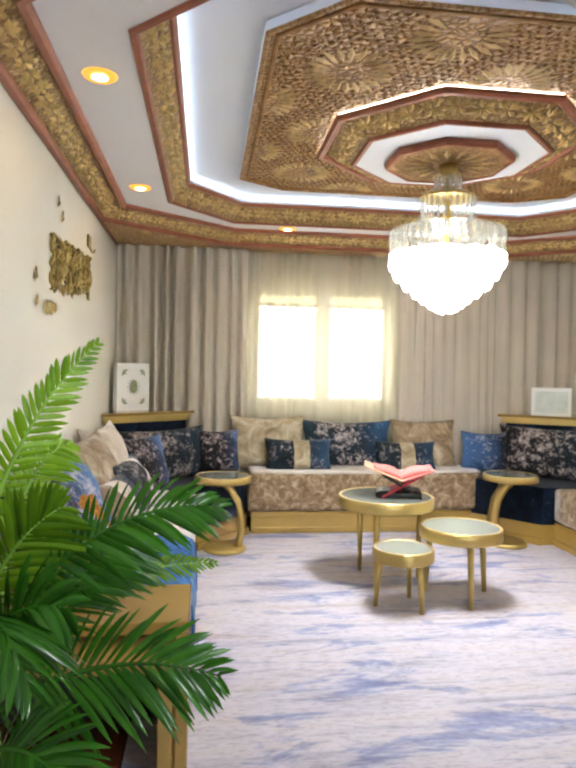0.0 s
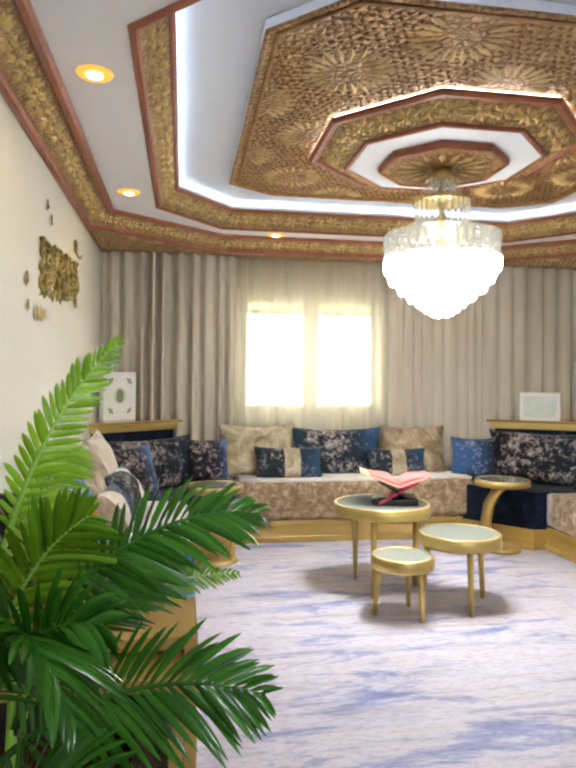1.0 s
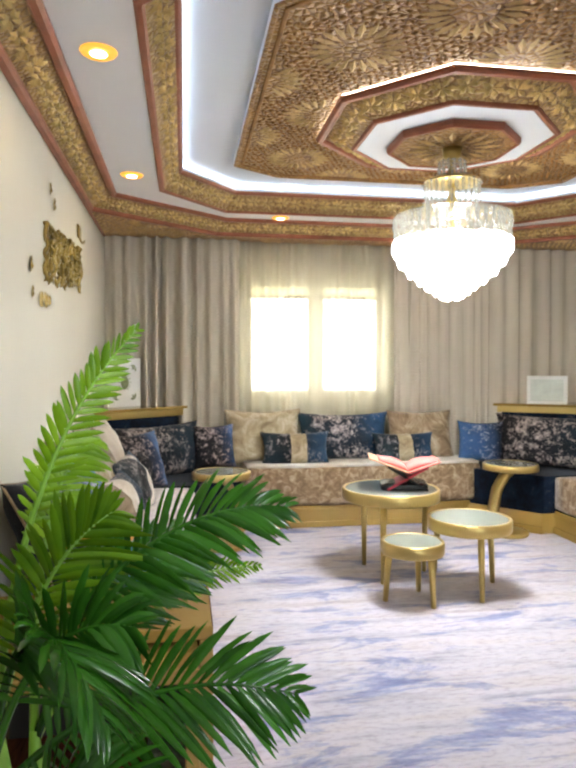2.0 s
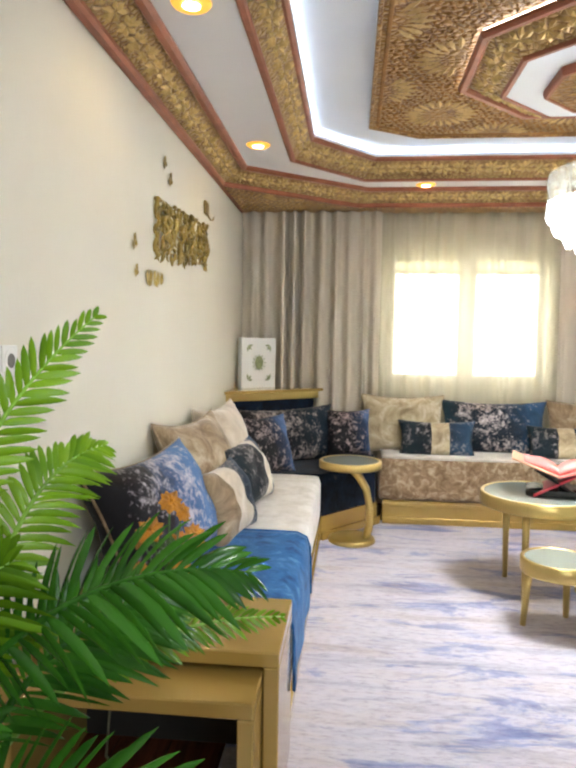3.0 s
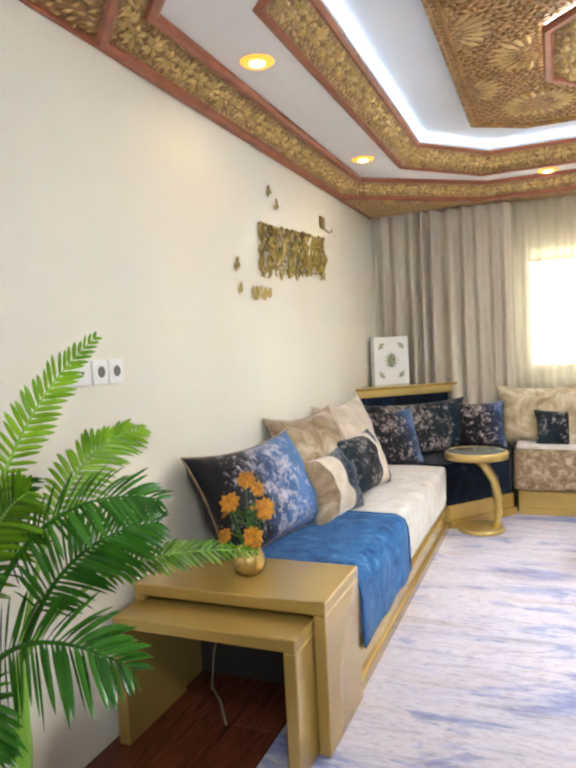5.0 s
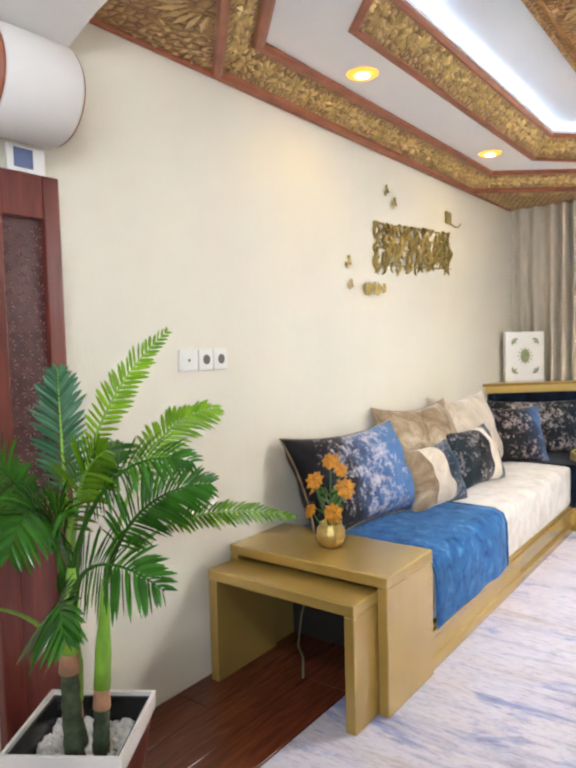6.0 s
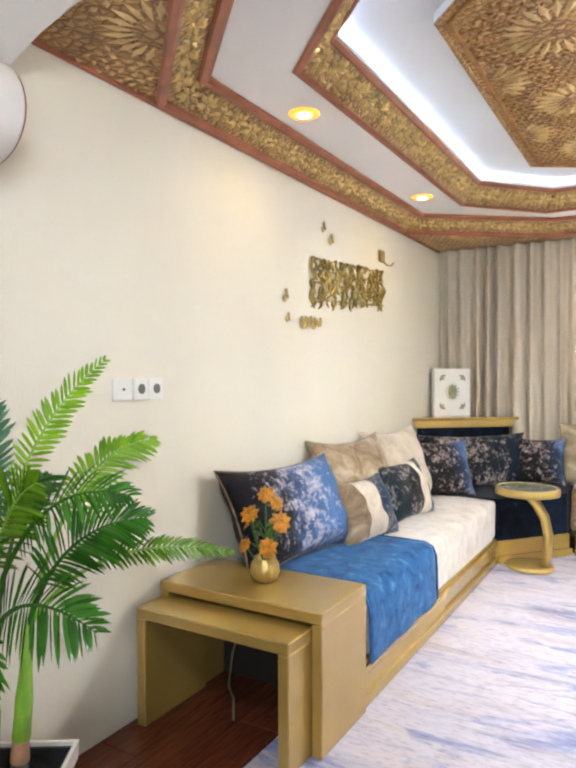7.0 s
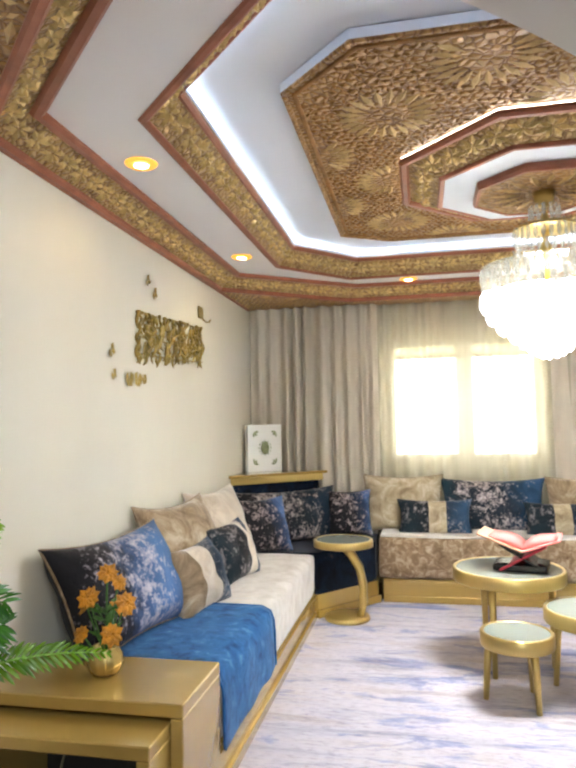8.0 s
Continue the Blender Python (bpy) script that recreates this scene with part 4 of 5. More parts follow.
bm = leaf_band(bmesh.new(), OUT_LOW, Z_LOW, OUT_IN, Z_RING, 0.12, 1)
part("leaves", bm, M_LEAF, bpy.data.objects["cornice_outer"])["kind"] = "stuff"
bm = leaf_band(bmesh.new(), IN_D, Z_RING, IN_C, Z_LIP, 0.12, 2)
part("leaves", bm, M_LEAF, bpy.data.objects["cornice_inner"])["kind"] = "stuff"
bm = leaf_band(bmesh.new(), octagon(0.72), Z_PANEL - 0.016, octagon(0.545), 2.722, 0.14, 3)
part("leaves", bm, M_LEAF, med)["kind"] = "stuff"
bm = bmesh.new()
keep_boss = lambda x, y: inside(octagon(0.31), x, y)
rosette(bm, MX, CY, 2.674, 0.28, keep_boss, 16)
part("boss_petals", bm, M_PETAL, med)

bm = bmesh.new()
tri_keep = lambda x, y: 0.01 < x < W - 0.01 and YN + 0.01 < y < 6.4 and not inside(grow(OUT_LOW, 0.035), x, y)
soffit_centres = [(0.40, 2.14), (W - 0.40, 2.14), (0.45, 5.86), (W - 0.45, 5.86), (0.10, 1.9)]
for x, y in soffit_centres[:4]:
    rosette(bm, x, y, Z_LOW - 0.001, 0.21, tri_keep, 22)
fillings(bm, 0, W, YN, 6.4, Z_LOW - 0.001, 0.05, tri_keep, 6, soffit_centres)
part("carving", bm, M_PETAL, bpy.data.objects["ceiling_soffit"])["kind"] = "stuff"
bm = bmesh.new()
for a, b in (((0.002, YN, Z_LOW - 0.02), (0.02, 6.4, Z_LOW + 0.002)), ((W - 0.02, YN, Z_LOW - 0.02), (W - 0.002, 6.4, Z_LOW + 0.002))):
    box(bm, a, b, 0.004, 1)
S(mesh_ob("trim_soffit", bm, M_RED), "reddish brown moulding along the wall", "trim")

# volute at the springing of the arch
vol = thing("arch_volute", "white plaster roll with a carved gold rosette end", "arch ornament", pose(0.105, 1.462, 2.205) @ pose(0, 0, 0, -90, 0, 0))
part("roll", lathe(bmesh.new(), [(0.145, 0.0), (0.155, 0.01), (0.155, 0.24), (0.148, 0.25)], 56), M_ARCH, vol, smooth=True)
part("end_ring", lathe(bmesh.new(), [(0.115, -0.012), (0.13, -0.022), (0.148, -0.012), (0.15, -0.001)], 56), M_RED, vol, "reddish brown ring", True)
part("end_ring", lathe(bmesh.new(), [(0.15, 0.251), (0.146, 0.256), (0.12, 0.256)], 56), M_RED, vol, "reddish brown ring", True)
part("rosette_ground", lathe(bmesh.new(), [(0.05, -0.016), (0.117, -0.015), (0.118, -0.006)], 40), M_CARVED, vol, "gold ground of the rosette")
bm = bmesh.new()
for k in range(20):
    a = 2 * math.pi * k / 20
    d = Vector((math.cos(a), math.sin(a), 0))
    lobe(bm, d * 0.035 + Vector((0, 0, -0.0165)), d, DOWN, 0.075, 0.024, 0.012)
part("rosette", bm, M_PETAL, vol, "carved gold petals")

# narrow folded door leaf against the wall
door = tagged(new("door_1"), "folded dark mahogany door leaf with carved lattice inset", "door", kind="structure")
door.matrix_world = pose(0.012, 1.465, 0)
DW, DH = 0.275, 1.97
part("stile", B((0, 0, 0.0), (0.045, 0.075, DH), 0.006, 2), M_DOORWOOD, door)
part("stile", B((0, DW - 0.06, 0.0), (0.045, DW, DH), 0.006, 2), M_DOORWOOD, door)
part("rail", B((0.001, 0.074, DH - 0.14), (0.044, DW - 0.059, DH - 0.001), 0.004, 1), M_DOORWOOD, door)
part("rail", B((0.001, 0.074, 0.78), (0.044, DW - 0.059, 0.92), 0.004, 1), M_DOORWOOD, door)
part("rail", B((0.001, 0.074, 0.001), (0.044, DW - 0.059, 0.16), 0.004, 1), M_DOORWOOD, door)
part("panel", B((0.008, 0.072, 0.15), (0.022, DW - 0.057, 0.80)), M_DOORWOOD, door)
M_LATTICE = plain("dark_lattice", (0.075, 0.026, 0.024), 0.45, 0, 0.3, 30, 80, 0.2)
# lighter brown for the stars on the dark lattice
M_LATTICE_HI = plain("lighter_lattice", (0.30, 0.16, 0.14), 0.4, 0.1, 0.3, 30, 80, 0.1)
inset = part("inset", B((0.008, 0.072, 0.90), (0.024, DW - 0.057, DH - 0.13)), M_LATTICE, door, "dark pierced lattice inset")
bm = bmesh.new()
X = Vector((1, 0, 0))
for i in range(3):
    for j in range(15):
        y, z = 0.088 + 0.055 * i + 0.0, 0.95 + 0.060 * j + (0.03 if i == 1 else 0)
        if z > DH - 0.16:
            continue
        for k in range(8):
            a = 2 * math.pi * k / 8
            d = Vector((0, math.cos(a), math.sin(a)))
            lobe(bm, Vector((0.0245, y, z)) + d * 0.009, d, X, 0.016, 0.007, 0.005)
part("lattice_stars", bm, M_LATTICE_HI, inset)["kind"] = "stuff"
card = thing("card", "small white card with a blue-grey block on the door top", "card", pose(0.03, 1.575, DH))
part("sheet", B((0, 0, 0.0), (0.012, 0.13, 0.085), 0.003, 1), M_PLASTIC, card)
part("print", B((0.0121, 0.02, 0.015), (0.014, 0.085, 0.075)), plain("blue_grey_print", (0.10, 0.14, 0.26), 0.5), card, "blue-grey printed block")

# ---- west wall: sockets and art ----
M_GREY = plain("grey_plastic", (0.13, 0.125, 0.11), 0.5)
for k, (y0, y1) in enumerate(((2.29, 2.392), (2.400, 2.482), (2.490, 2.573))):
    so = thing("wall_socket", ("white aerial socket on the wallpaper" if k == 0 else "white round power socket on the wallpaper"), "socket", pose(0, 0, 0), "sockets on the west wall")
    part("plate", B((0.0, y0, 1.312), (0.014, y1, 1.402), 0.004, 2), M_PLASTIC, so)
    yc = (y0 + y1) / 2
    rr = 0.006 if k == 0 else 0.021
    cup = part("cup", lathe(bmesh.new(), [(rr, 0.0), (rr, 0.003), (rr * 0.8, 0.0036)], 28), M_GREY, so, "grey socket recess")
    cup.matrix_local = pose(0.0142, yc, 1.357, 0, 90, 0)
    if k:
        rim = part("collar", lathe(bmesh.new(), [(0.034, 0.0), (0.034, 0.0025), (0.031, 0.003)], 28), M_PLASTIC, so)
        rim.matrix_local = pose(0.0138, yc, 1.357, 0, 90, 0)

M_ART = plain("antiqued_gold_metal", (0.37, 0.27, 0.075), 0.3, 0.55, 0.45, 9, 60, 0.1)
art = thing("wall_art", "openwork antiqued gold metal wall sculpture", "wall art")
rnd = random.Random(12)
bm = bmesh.new()
for k in range(150):
    y = 3.92 + 1.12 * rnd.random()
    zb = 1.805 + 0.06 * (y - 3.9)
    z0 = zb + 0.30 * rnd.random() ** 1.2
    h = rnd.uniform(0.06, 0.16)
    amp = rnd.uniform(0.01, 0.05) * rnd.choice((-1, 1))
    pts = []
    for i in range(7):
        t = i / 6
        yy = min(5.06, max(3.905, y + amp * math.sin(t * math.pi * rnd.uniform(0.8, 1.9)) + 0.02 * (t - 0.5)))
        pts.append((0.012 + 0.010 * math.sin(t * 3.1 + k), yy, min(z0 + h * t, zb + 0.315)))
    tube(bm, pts, [0.003, 0.008, 0.011, 0.011, 0.010, 0.007, 0.003], 6)
part("stroke", bm, M_ART, art, smooth=True)["kind"] = "stuff"
for z in (1.90, 2.0, 2.08):
    part("rod", tube(bmesh.new(), [(0.006, 3.91, z - 0.02), (0.006, 4.5, z), (0.006, 5.055, z + 0.035)], 0.006, 6), M_ART, art)


def butterfly(y, z, w, h, turn):
    b = bmesh.new()
    for s in (-1, 1):
        d = Vector((0.10, math.cos(turn) * s, math.sin(turn) * s + 0.5)).normalized()
        lobe(b, Vector((0.006, y, z)), d, Vector((1, 0, 0)), h, w, 0.006)
        d2 = Vector((0.08, math.cos(turn) * s, math.sin(turn) * s - 0.9)).normalized()
        lobe(b, Vector((0.006, y, z)), d2, Vector((1, 0, 0)), h * 0.8, w * 0.8, 0.006)
    part("accent", b, M_ART, art)


for y, z, w, h, tn in ((4.072, 2.335, 0.04, 0.045, 1.1), (4.175, 2.275, 0.045, 0.05, 0.9), (3.607, 1.862, 0.045, 0.05, 1.0), (3.633, 1.738, 0.04, 0.04, 0.8), (3.82, 1.722, 0.07, 0.06, 0.1), (3.93, 1.728, 0.07, 0.06, -0.2), (4.02, 1.735, 0.05, 0.04, 0.6)):
    butterfly(y, z, w, h, tn)
part("accent", B((0.004, 4.96, 2.255), (0.016, 5.07, 2.345), 0.008, 1), M_ART, art)
bm = bmesh.new()
tube(bm, [(0.008, 5.07, 2.262), (0.008, 5.15, 2.25), (0.008, 5.22, 2.262), (0.008, 5.26, 2.29)], [0.007, 0.005, 0.007, 0.004], 6)
part("accent", bm, M_ART, art)

# ---- corner cabinets: boxed book and frame ----
bk = thing("boxed_book", "white ornamental boxed book standing on the cabinet", "book", pose(0.18, 6.22, 1.04, 0, 0, 43))
part("case", B((-0.175, -0.03, 0.0), (0.175, 0.03, 0.425), 0.006, 2), M_PLASTIC, bk)
M_GREENORN = plain("green_gold_ornament", (0.26, 0.30, 0.16), 0.4, 0.4, 0.3, 30)
ro = part("medallion", lathe(bmesh.new(), [(0.052, 0), (0.052, 0.003), (0.03, 0.004), (0.028, 0.001)], 32), M_GREENORN, bk, "green and gold oval medallion")
ro.matrix_local = pose(0, -0.0305, 0.215, 90, 0, 0) @ Matrix.Diagonal((0.8, 1.1, 1, 1))
bm = bmesh.new()
for k in range(12):
    a = 2 * math.pi * k / 12
    d = Vector((math.cos(a), 0, math.sin(a)))
    lobe(bm, Vector((0, -0.0305, 0.215)) + d * 0.05, d, Vector((0, -1, 0)), 0.022, 0.014, 0.003)
part("rays", bm, M_GREENORN, bk)
for sx in (-1, 1):
    for sz in (-1, 1):
        b = bmesh.new()
        c0 = Vector((sx * 0.115, -0.0305, 0.215 + sz * 0.145))
        for d in ((-sx, 0), (0, -sz), (-sx * 0.7, -sz * 0.7)):
            lobe(b, c0, Vector((d[0], 0, d[1])).normalized(), Vector((0, -1, 0)), 0.055, 0.022, 0.003)
        part("corner_ornament", b, M_GREENORN, bk)
fr = thing("picture_frame", "small white picture frame with a pale print on the cabinet", "picture frame", pose(4.12, 6.12, 1.04, 0, 0, -28))
bm = bmesh.new()
for a, b in (((-0.18, -0.012, 0), (0.18, 0.012, 0.035)), ((-0.18, -0.012, 0.235), (0.18, 0.012, 0.27)), ((-0.18, -0.012, 0.035), (-0.145, 0.012, 0.235)), ((0.145, -0.012, 0.035), (0.18, 0.012, 0.235))):
    box(bm, a, b, 0.004, 1)
part("frame", bm, M_PLASTIC, fr)
part("print", B((-0.146, -0.004, 0.034), (0.146, 0.010, 0.236)), plain("pale_print", (0.62, 0.66, 0.60), 0.4, 0, 0.1, 12), fr, "pale grey-green print")

cable = thing("cable", "thin yellowed cable hanging behind the nesting tables", "cable")
part("wire", tube(bmesh.new(), [(0.27, 2.90, 0.46), (0.255, 2.87, 0.38), (0.215, 2.85, 0.27), (0.19, 2.83, 0.15), (0.19, 2.80, 0.02), (0.26, 2.74, 0.006), (0.36, 2.60, 0.006)], 0.005, 8), plain("yellowed_plastic", (0.17, 0.15, 0.08), 0.4), cable, smooth=True)

# ---- vase with flowers on the nesting table ----
vase = thing("vase", "small ribbed gold vase with orange artificial flowers", "vase", pose(0.415, 2.755, 0.54) @ Matrix.Scale(1.12, 4))
bm = lathe(bmesh.new(), [(0.03, 0.0), (0.045, 0.012), (0.056, 0.04), (0.052, 0.068), (0.040, 0.085), (0.043, 0.093), (0.036, 0.09), (0.034, 0.07)], 36)
for v in bm.verts:
    a = math.atan2(v.co.y, v.co.x)
    k = 1 + 0.05 * math.cos(12 * a + 30 * v.co.z)
    v.co.x, v.co.y = v.co.x * k, v.co.y * k
part("pot", bm, M_GOLD, vase, "ribbed gold pot", True)
M_ORANGE = plain("orange_petal", (0.53, 0.22, 0.008), 0.6, 0, 0.5, 30, 60, 0.1)
M_STEM = plain("green_stem", (0.055, 0.16, 0.025), 0.5)
rnd = random.Random(5)
for x, y, z, r in ((0.045, -0.05, 0.145, 0.048), (-0.075, -0.02, 0.13, 0.042), (0.02, 0.055, 0.20, 0.050), (0.075, -0.01, 0.235, 0.050), (-0.04, -0.04, 0.255, 0.048), (-0.085, 0.03, 0.205, 0.042), (0.0, 0.01, 0.325, 0.046), (0.03, 0.03, 0.29, 0.04)):
    st = bmesh.new()
    tube(st, [(0, 0, 0.06), (x * 0.5, y * 0.5, z * 0.6), (x, y, z)], 0.003, 5)
    stem = part("stem", st, M_STEM, vase)
    n = Vector((x + 0.04, y - 0.06, 0.05)).normalized()
    t1 = n.orthogonal().normalized()
    t2 = n.cross(t1)
    b = bmesh.new()
    for layer, (cnt, ln, lift) in enumerate(((9, 1.0, 0.15), (8, 0.72, 0.5), (6, 0.45, 1.0))):
        for k in range(cnt):
            a = 2 * math.pi * (k + 0.5 * layer) / cnt + rnd.uniform(-0.15, 0.15)
            d = (t1 * math.cos(a) + t2 * math.sin(a) + n * lift).normalized()
            lobe(b, Vector((x, y, z)), d, n, r * 0.88 * ln * rnd.uniform(0.85, 1.1), r * 0.62, 0.008)
    part("flower", b, M_ORANGE, stem, "orange silk flower")
b = bmesh.new()
for k in range(16):
    a, e = rnd.uniform(0, 6.28), rnd.uniform(0.2, 1.1)
    d = Vector((math.cos(a) * math.cos(e), math.sin(a) * math.cos(e), math.sin(e)))
    o = Vector((0, 0, 0.09 + 0.12 * rnd.random()))
    lobe(b, o, d, d.orthogonal().normalized(), rnd.uniform(0.06, 0.1), 0.028, 0.006)
part("foliage", b, M_STEM, vase, "green silk leaves")

# ---- book on its folding stand ----
M_RED2 = plain("crimson_cloth", (0.45, 0.02, 0.04), 0.6)
M_PINK = plain("coral_pages", (0.68, 0.20, 0.18), 0.6, 0, 0.06)
M_TAN = plain("tan_leather", (0.50, 0.27, 0.16), 0.5)
BX, BY = 2.17, 4.55
stand = thing("book_stand", "dark folding book stand with crimson inlay on the table", "book stand", pose(BX, BY, 0.58, 0, 0, -14))
for tip, mt, lab in ((30, M_BLACK, ""), (-30, M_RED2, "crimson inlaid board")):
    bm = box(bmesh.new(), (-0.15, -0.12, -0.007), (0.15, 0.12, 0.007), 0.003, 1)
    bmesh.ops.transform(bm, matrix=pose(0, 0, 0.084, 0, tip, 0), verts=bm.verts)
    part("board", bm, mt, stand, lab)
part("cloth", soft_block(bmesh.new(), (-0.17, -0.10, 0.0), (0.13, 0.11, 0.05), 0.02, n=8), M_BLACK, stand, "dark folded cloth under the boards", True)
book = thing("open_book", "open book with coral pages and tan cover lying on the stand", "book", pose(BX, BY, 0.70, 0, 0, -14))
bm = box(bmesh.new(), (-0.27, -0.15, 0.0), (0.0, 0.15, 0.010), 0.003, 1)
bmesh.ops.transform(bm, matrix=pose(0, 0, 0, 0, 20, 0), verts=bm.verts)
part("cover", bm, M_TAN, book, "tan cover")
bm = box(bmesh.new(), (0.0, -0.15, 0.0), (0.22, 0.15, 0.010), 0.003, 1)
bmesh.ops.transform(bm, matrix=pose(0, 0, 0, 0, -20, 0), verts=bm.verts)
part("cover", bm, M_PINK, book, "coral cover")


def pages(sg):
    b = bmesh.new()
    rows = []
    for i in range(11):
        t = i / 10
        x, h = 0.205 * t, 0.010 + 0.026 * math.sin(math.pi * min(1, t * 1.15)) * (1 - 0.3 * t)
        rows.append([b.verts.new((sg * x, y, z)) for y, z in ((-0.118, 0.011), (-0.118, 0.011 + h), (0.118, 0.011 + h), (0.118, 0.011))])
    for p, q in zip(rows, rows[1:]):
        for k in range(4):
            b.faces.new((p[k], p[(k + 1) % 4], q[(k + 1) % 4], q[k]))
    b.faces.new(rows[0][::-1])
    b.faces.new(rows[-1])
    bmesh.ops.transform(b, matrix=pose(0, 0, 0, 0, -20 * sg, 0), verts=b.verts)
    return b


part("page_block", pages(1), M_PINK, book, "pink page block", True)
part("page_block", pages(-1), M_PINK, book, "coral page block", True)

# ---- palm in its planter ----
pot = thing("planter", "square white-rimmed black planter with pale pebbles", "planter", pose(0.345, 1.54, 0, 0, 0, 33))
RZ, RH = 0.34, 0.165


def ring_box(h0, h1, o0, o1, i0, i1):
    b = bmesh.new()
    P4 = lambda s, z: [b.verts.new((x * s, y * s, z)) for x, y in ((-1, -1), (1, -1), (1, 1), (-1, 1))]
    a, c, d, e = P4(o0, h0), P4(o1, h1), P4(i1, h1), P4(i0, h0)
    for p, q in ((a, c), (c, d), (d, e), (e, a)):
        for k in range(4):
            b.faces.new((p[k], p[(k + 1) % 4], q[(k + 1) % 4], q[k]))
    return b


part("rim", ring_box(RZ - 0.055, RZ, RH, RH + 0.003, RH - 0.008, RH - 0.008), plain("white_ceramic", (0.72, 0.69, 0.65), 0.35, 0, 0.05), pot, "off-white rim")
part("body", ring_box(0.0, RZ - 0.056, 0.11, RH - 0.006, 0.10, RH - 0.02), M_DOORWOOD, pot, "dark brown tapered body")
part("lining", ring_box(RZ - 0.2, RZ - 0.012, RH - 0.05, RH - 0.0085, RH - 0.06, RH - 0.018), M_BLACK, pot, "black inner lining")
part("soil", B((-0.13, -0.13, 0.20), (0.13, 0.13, 0.255)), M_BLACK, pot)
rnd = random.Random(9)
b = bmesh.new()
for k in range(300):
    x, y = rnd.uniform(-0.125, 0.125), rnd.uniform(-0.125, 0.125)
    r = rnd.uniform(0.011, 0.024)
    m = pose(x, y, 0.262, rnd.uniform(0, 90), rnd.uniform(0, 90), rnd.uniform(0, 90)) @ Matrix.Diagonal((r, r * 0.8, r * 0.6, 1))
    bmesh.ops.create_icosphere(b, subdivisions=1, radius=1.0, matrix=m)
part("gravel", b, plain("white_pebbles", (0.72, 0.71, 0.69), 0.6, 0, 0.15), pot, "white pebbles")["kind"] = "stuff"


def leaf_mat(name, lo, hi, rough):
    m, n, l, b = nodes_of(name)
    v = coords(n, l)
    gi = n.new("ShaderNodeNewGeometry")
    f = noise_tex(n, l, v, 11, 4)
    mx = n.new("ShaderNodeMath")
    mx.operation = "MULTIPLY_ADD"
    mx.inputs[1].default_value = 0.35
    oi = n.new("ShaderNodeObjectInfo")
    pk = n.new("ShaderNodeMath")
    l.new(gi.outputs["Random Per Island"], pk.inputs[0])
    l.new(oi.outputs["Random"], pk.inputs[1])
    fr = n.new("ShaderNodeMath")
    fr.operation = "FRACT"
    l.new(pk.outputs[0], fr.inputs[0])
    l.new(fr.outputs[0], mx.inputs[0])
    l.new(f, mx.inputs[2])
    l.new(ramp(n, l, mx.outputs[0], [(0.35, lo), (0.85, hi)]), b.inputs["Base Color"])
    b.inputs["Roughness"].default_value = rough
    b.inputs["Specular IOR Level"].default_value = 0.4
    add_bump(n, l, b, noise_tex(n, l, v, 70, 2), 0.1, 0.004)
    tl, mix = n.new("ShaderNodeBsdfTranslucent"), n.new("ShaderNodeMixShader")
    tl.inputs[0].default_value = (hi[0] * 1.6, hi[1] * 1.2, hi[2], 1)
    mix.inputs[0].default_value = 0.14
    l.new(b.outputs[0], mix.inputs[1])
    l.new(tl.outputs[0], mix.inputs[2])
    l.new(mix.outputs[0], n["Material Output"].inputs[0])
    return m


# Dark frond green, deepened to carry the shade low in the plant.
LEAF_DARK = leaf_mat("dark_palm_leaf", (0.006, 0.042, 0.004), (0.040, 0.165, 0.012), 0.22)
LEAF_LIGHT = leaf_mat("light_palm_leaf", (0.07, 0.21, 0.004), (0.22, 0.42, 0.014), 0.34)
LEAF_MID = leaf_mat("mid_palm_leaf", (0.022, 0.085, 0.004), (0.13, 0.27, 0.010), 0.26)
LEAF_SILVER = leaf_mat("silvery_palm_leaf", (0.02, 0.095, 0.04), (0.065, 0.20, 0.10), 0.34)
M_TRUNK = plain("mossy_trunk", (0.055, 0.075, 0.035), 0.85, 0, 0.5, 30, 90, 0.8)
M_SHEATH = plain("green_sheath", (0.20, 0.40, 0.035), 0.5, 0, 0.4, 12, 80, 0.2, stretch=(1, 1, 0.25))
M_HUSK = plain("tan_husk", (0.42, 0.22, 0.12), 0.8, 0, 0.3, 20)

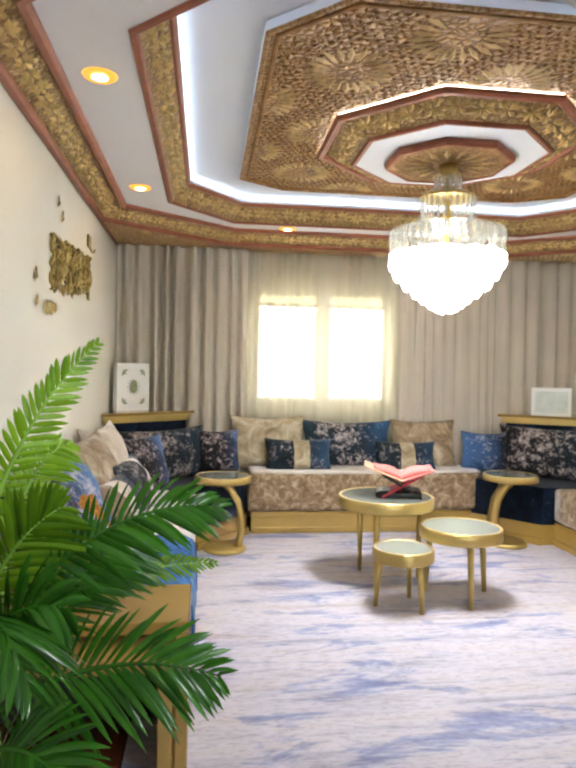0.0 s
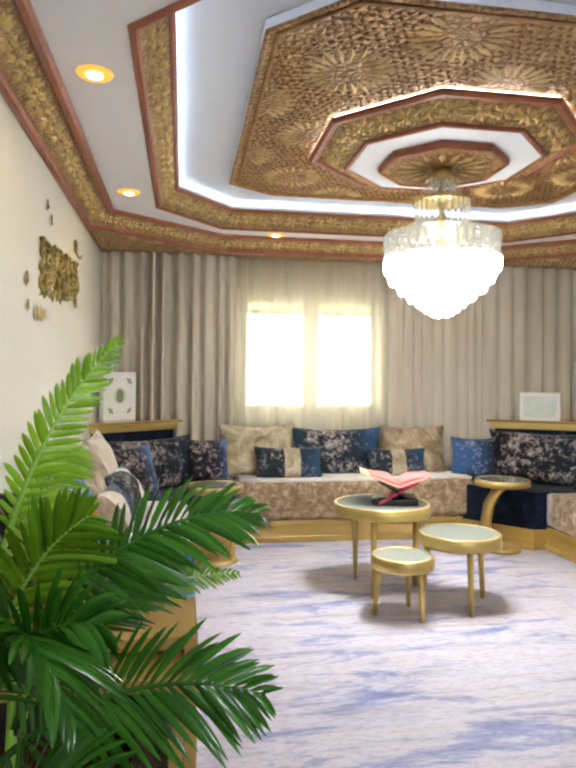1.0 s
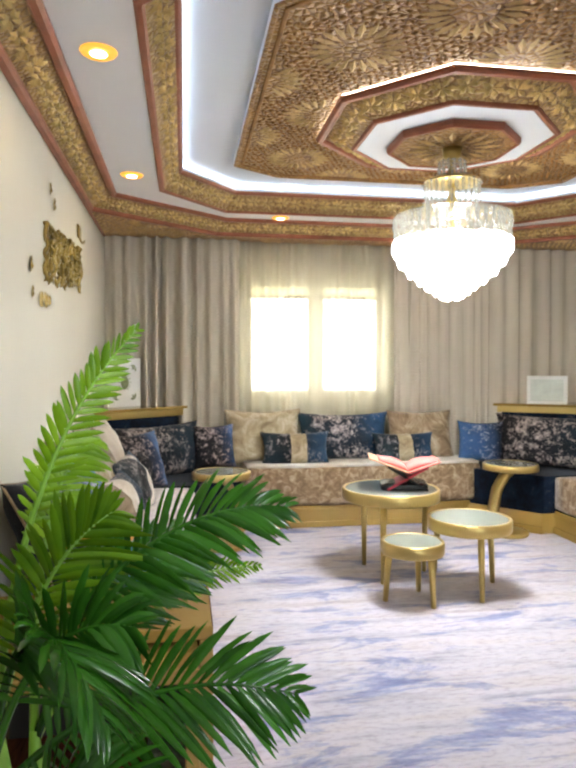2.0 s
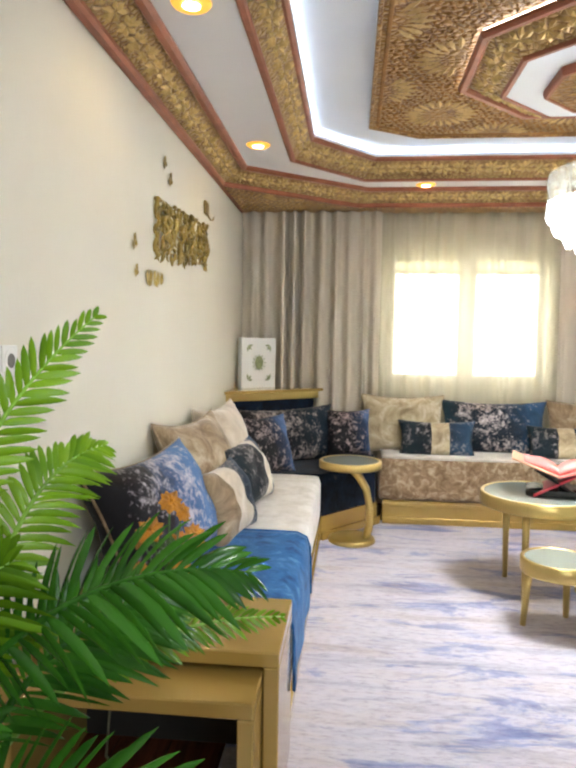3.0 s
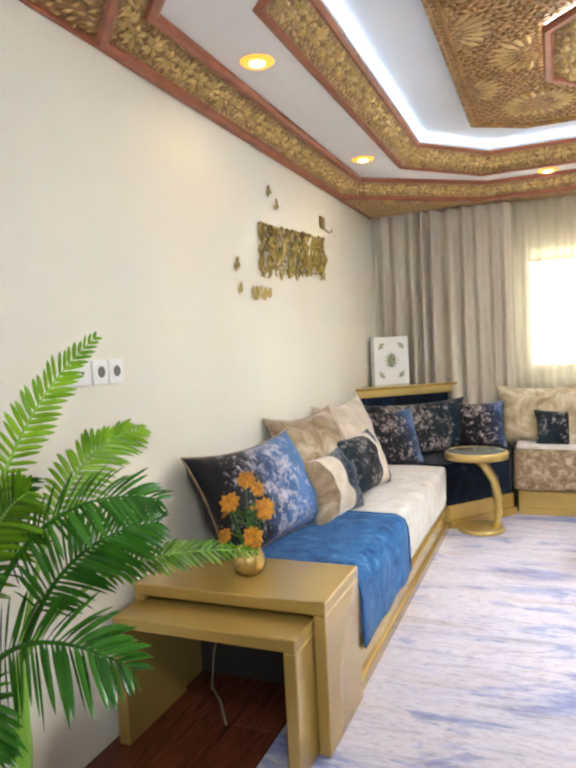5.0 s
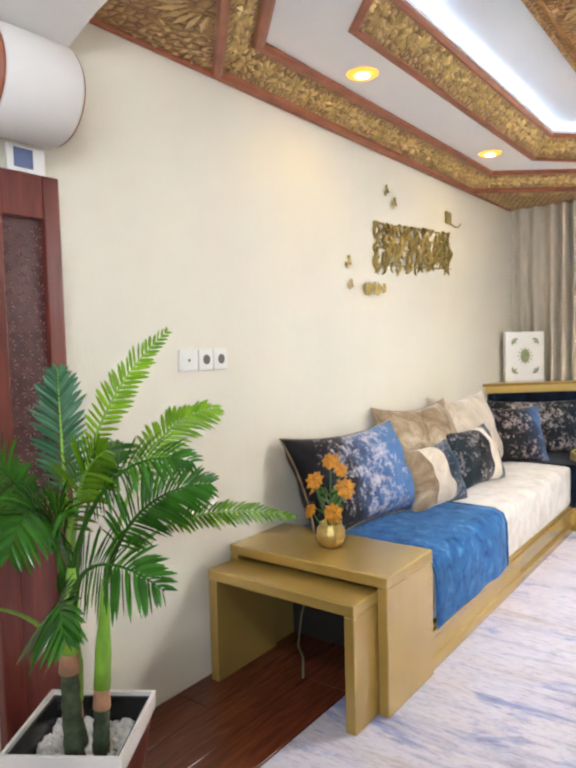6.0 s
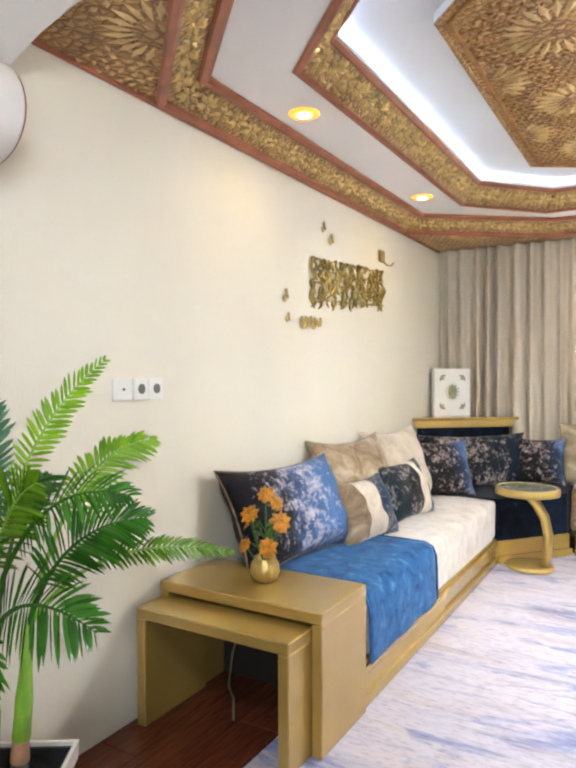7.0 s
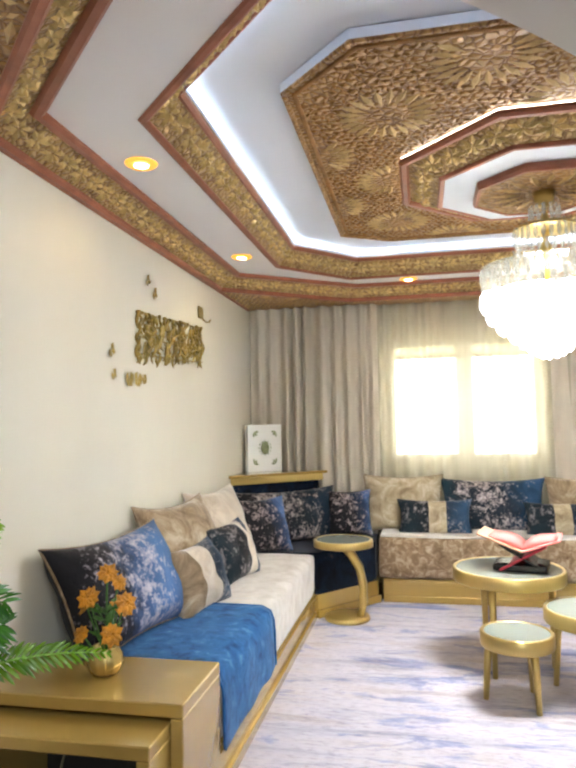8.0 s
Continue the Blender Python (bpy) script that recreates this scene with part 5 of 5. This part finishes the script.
palm = thing("palm", "artificial areca palm with arching green fronds in a planter", "plant")
TRUNKS = [((0.395, 1.475), (0.41, 1.46), 0.55, 0.030, (0.42, 1.475, 0.84)), ((0.335, 1.53), (0.34, 1.51), 0.37, 0.032, (0.36, 1.52, 0.74)), ((0.42, 1.54), (0.45, 1.53), 0.43, 0.026, (0.46, 1.55, 0.78))]
for (x0, y0), (x1, y1), h, r, top in TRUNKS:
    b = bmesh.new()
    pts, rad = [], []
    for i in range(12):
        t = i / 11
        pts.append((x0 + (x1 - x0) * t, y0 + (y1 - y0) * t, 0.25 + (h - 0.25) * t))
        rad.append(r * (1.05 - 0.2 * t) * (1.0 if i % 2 else 0.88))
    tube(b, pts, rad, 12)
    tr = part("trunk", b, M_TRUNK, palm, "mossy ringed trunk", True)
    b = bmesh.new()
    tube(b, [(x1, y1, h - 0.01), (x1 + 0.004, y1, h + 0.05), (x1 + 0.01, y1 + 0.005, h + 0.10)], [r * 0.95, r * 0.8, r * 0.55], 10)
    part("husk", b, M_HUSK, tr, "tan fibrous husk", True)
    b = bmesh.new()
    low = Vector((x1 + 0.006, y1, h + 0.05))
    tube(b, [low, low.lerp(Vector(top), 0.35) + Vector((0.012, -0.008, 0)), low.lerp(Vector(top), 0.7) + Vector((0.008, -0.004, 0)), top], [r * 0.9, r * 0.85, r * 0.6, r * 0.3], 12)
    part("sheath", b, M_SHEATH, tr, "smooth green leaf sheath", True)


def frond(start, ctrl, tip, width, material, pairs=24, bare=0.35, droop=0.25, seed=0, side=None, single=False):
    """An arching rachis with two rows of lance-shaped leaflets; single: each leaflet a part of its own."""
    rnd = random.Random(seed)
    p0, p1, p2 = Vector(start), Vector(ctrl), Vector(tip)
    at = lambda t: p0 * (1 - t) ** 2 + p1 * 2 * t * (1 - t) + p2 * t * t
    tan = lambda t: ((p1 - p0) * (1 - t) + (p2 - p1) * t).normalized()
    b = bmesh.new()
    tube(b, [at(k / 14) for k in range(15)], [0.008 * (1 - 0.85 * k / 14) for k in range(15)], 6)
    ra = part("frond", b, LEAF_DARK if material is LEAF_DARK else M_SHEATH, palm, "", True)
    b = bmesh.new()
    ref = Vector(side) if side else Vector((0.45, -0.72, 0.55))
    pairs = int(pairs * 1.25)
    for k in range(pairs):
        u = (k + 0.5) / pairs
        t = bare + (1 - bare) * u
        o, d = at(t), tan(t)
        s = d.cross(ref)
        s = s.normalized() if s.length > 0.1 else Vector((1, 0, 0))
        nrm = s.cross(d).normalized()
        full = width * (math.sin(math.pi * (0.10 + 0.86 * u) ** 0.85) ** 0.7)
        for sg in (-1, 1):
            ln = full * rnd.uniform(0.86, 1.08)
            ang = radians(60 - 30 * u + rnd.uniform(-3, 3))
            dirn = (d * math.cos(ang) + s * sg * math.sin(ang) + nrm * rnd.uniform(0.08, 0.28)).normalized()
            wv = d * 0.5 + nrm * rnd.uniform(-0.1, 0.4)
            wv = (wv - dirn * wv.dot(dirn)).normalized()
            nn = dirn.cross(wv)
            w = max(0.0040, 0.0068 * min(1, ln / 0.10 + 0.25))
            dr = droop * rnd.uniform(0.7, 1.3)
            prev = None
            for f, ww in ((0.0, 0.4), (0.25, 0.95), (0.55, 1.0), (0.82, 0.7), (1.0, 0.06)):
                c = o + dirn * ln * f + Vector((0, 0, -1)) * dr * ln * f * f
                row = [b.verts.new(c - wv * w * ww), b.verts.new(c + nn * w * 0.4 * ww * sg), b.verts.new(c + wv * w * ww)]
                if prev:
                    b.faces.new((prev[0], prev[1], row[1], row[0]))
                    b.faces.new((prev[1], prev[2], row[2], row[1]))
                prev = row
            if single:
                part("leaflet", b, material, ra, "", True)
                b = bmesh.new()
    if not single:
        part("foliage", b, material, ra, "", True)["kind"] = "stuff"
    return ra


T0, T1, T2 = (0.42, 1.475, 0.82), (0.36, 1.52, 0.72), (0.46, 1.55, 0.76)
frond(T0, (0.44, 1.50, 1.25), (0.624, 1.666, 1.456), 0.070, LEAF_LIGHT, 21, 0.40, 0.12, 1, side=(0.6, -0.75, 0.2), single=True)
frond(T2, (0.42, 1.72, 1.22), (0.515, 1.97, 1.215), 0.105, LEAF_LIGHT, 21, 0.35, 0.3, 2, side=(0.6, -0.5, 0.6), single=True)
frond(T2, (0.58, 1.66, 1.02), (0.878, 1.88, 0.935), 0.055, LEAF_MID, 21, 0.42, 0.2, 3)
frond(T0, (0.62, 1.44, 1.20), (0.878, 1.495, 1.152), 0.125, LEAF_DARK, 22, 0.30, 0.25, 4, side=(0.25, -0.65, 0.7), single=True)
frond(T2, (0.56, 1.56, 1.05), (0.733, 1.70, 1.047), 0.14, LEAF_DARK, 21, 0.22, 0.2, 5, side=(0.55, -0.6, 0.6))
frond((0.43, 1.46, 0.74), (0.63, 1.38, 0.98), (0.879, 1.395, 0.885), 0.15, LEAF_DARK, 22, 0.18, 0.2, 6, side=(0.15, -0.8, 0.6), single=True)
frond(T1, (0.33, 1.52, 1.15), (0.273, 1.56, 1.36), 0.11, LEAF_SILVER, 21, 0.38, 0.1, 7, side=(0.75, -0.6, 0.1))
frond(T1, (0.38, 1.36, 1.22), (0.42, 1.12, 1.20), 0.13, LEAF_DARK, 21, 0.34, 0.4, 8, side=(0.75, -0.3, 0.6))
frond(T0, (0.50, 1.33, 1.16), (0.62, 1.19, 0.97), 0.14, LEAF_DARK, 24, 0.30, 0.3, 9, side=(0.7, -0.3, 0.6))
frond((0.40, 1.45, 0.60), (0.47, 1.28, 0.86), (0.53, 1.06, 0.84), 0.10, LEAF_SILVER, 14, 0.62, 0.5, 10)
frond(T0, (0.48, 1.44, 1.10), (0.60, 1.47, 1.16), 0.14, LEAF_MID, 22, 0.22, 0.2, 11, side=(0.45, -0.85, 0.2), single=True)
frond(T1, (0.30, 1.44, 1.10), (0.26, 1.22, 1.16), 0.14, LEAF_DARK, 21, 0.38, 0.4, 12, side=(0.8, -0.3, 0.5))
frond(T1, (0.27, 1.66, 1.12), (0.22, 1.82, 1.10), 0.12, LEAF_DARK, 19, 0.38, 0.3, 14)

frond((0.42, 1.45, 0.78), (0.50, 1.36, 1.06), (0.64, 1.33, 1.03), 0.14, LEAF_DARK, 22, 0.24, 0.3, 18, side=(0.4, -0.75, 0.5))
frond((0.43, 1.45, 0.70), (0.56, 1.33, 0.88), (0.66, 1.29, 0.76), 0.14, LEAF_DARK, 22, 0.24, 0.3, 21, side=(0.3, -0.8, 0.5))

# laminate boards beside the carpet
for i in range(3):
    for j in range(7):
        y0 = -1.38 + 1.2 * j - 0.4 * (i % 3)
        y1 = min(y0 + 1.196, YF - 0.01)
        b = B((0.002 + 0.188 * i, max(y0, -1.39), -0.0115), (0.187 + 0.188 * i, y1, -0.0005), 0.0015, 1)
        part("board", b, M_LAMINATE, floor)

# hall ceiling lamp, added out of view as a body for the fill light
hl = thing("added_hall_lamp", "round white flush ceiling lamp, added unseen in the hall", "ceiling lamp", pose(1.55, 0.75, 0))
part("canopy", lathe(bmesh.new(), [(0.03, 2.50), (0.03, 2.98), (0.06, 2.995)], 24), M_PLASTIC, hl, smooth=True)
part("shade", lathe(bmesh.new(), [(0.24, 2.47), (0.26, 2.48), (0.22, 2.51), (0.03, 2.52)], 32), M_PLASTIC, hl, smooth=True)
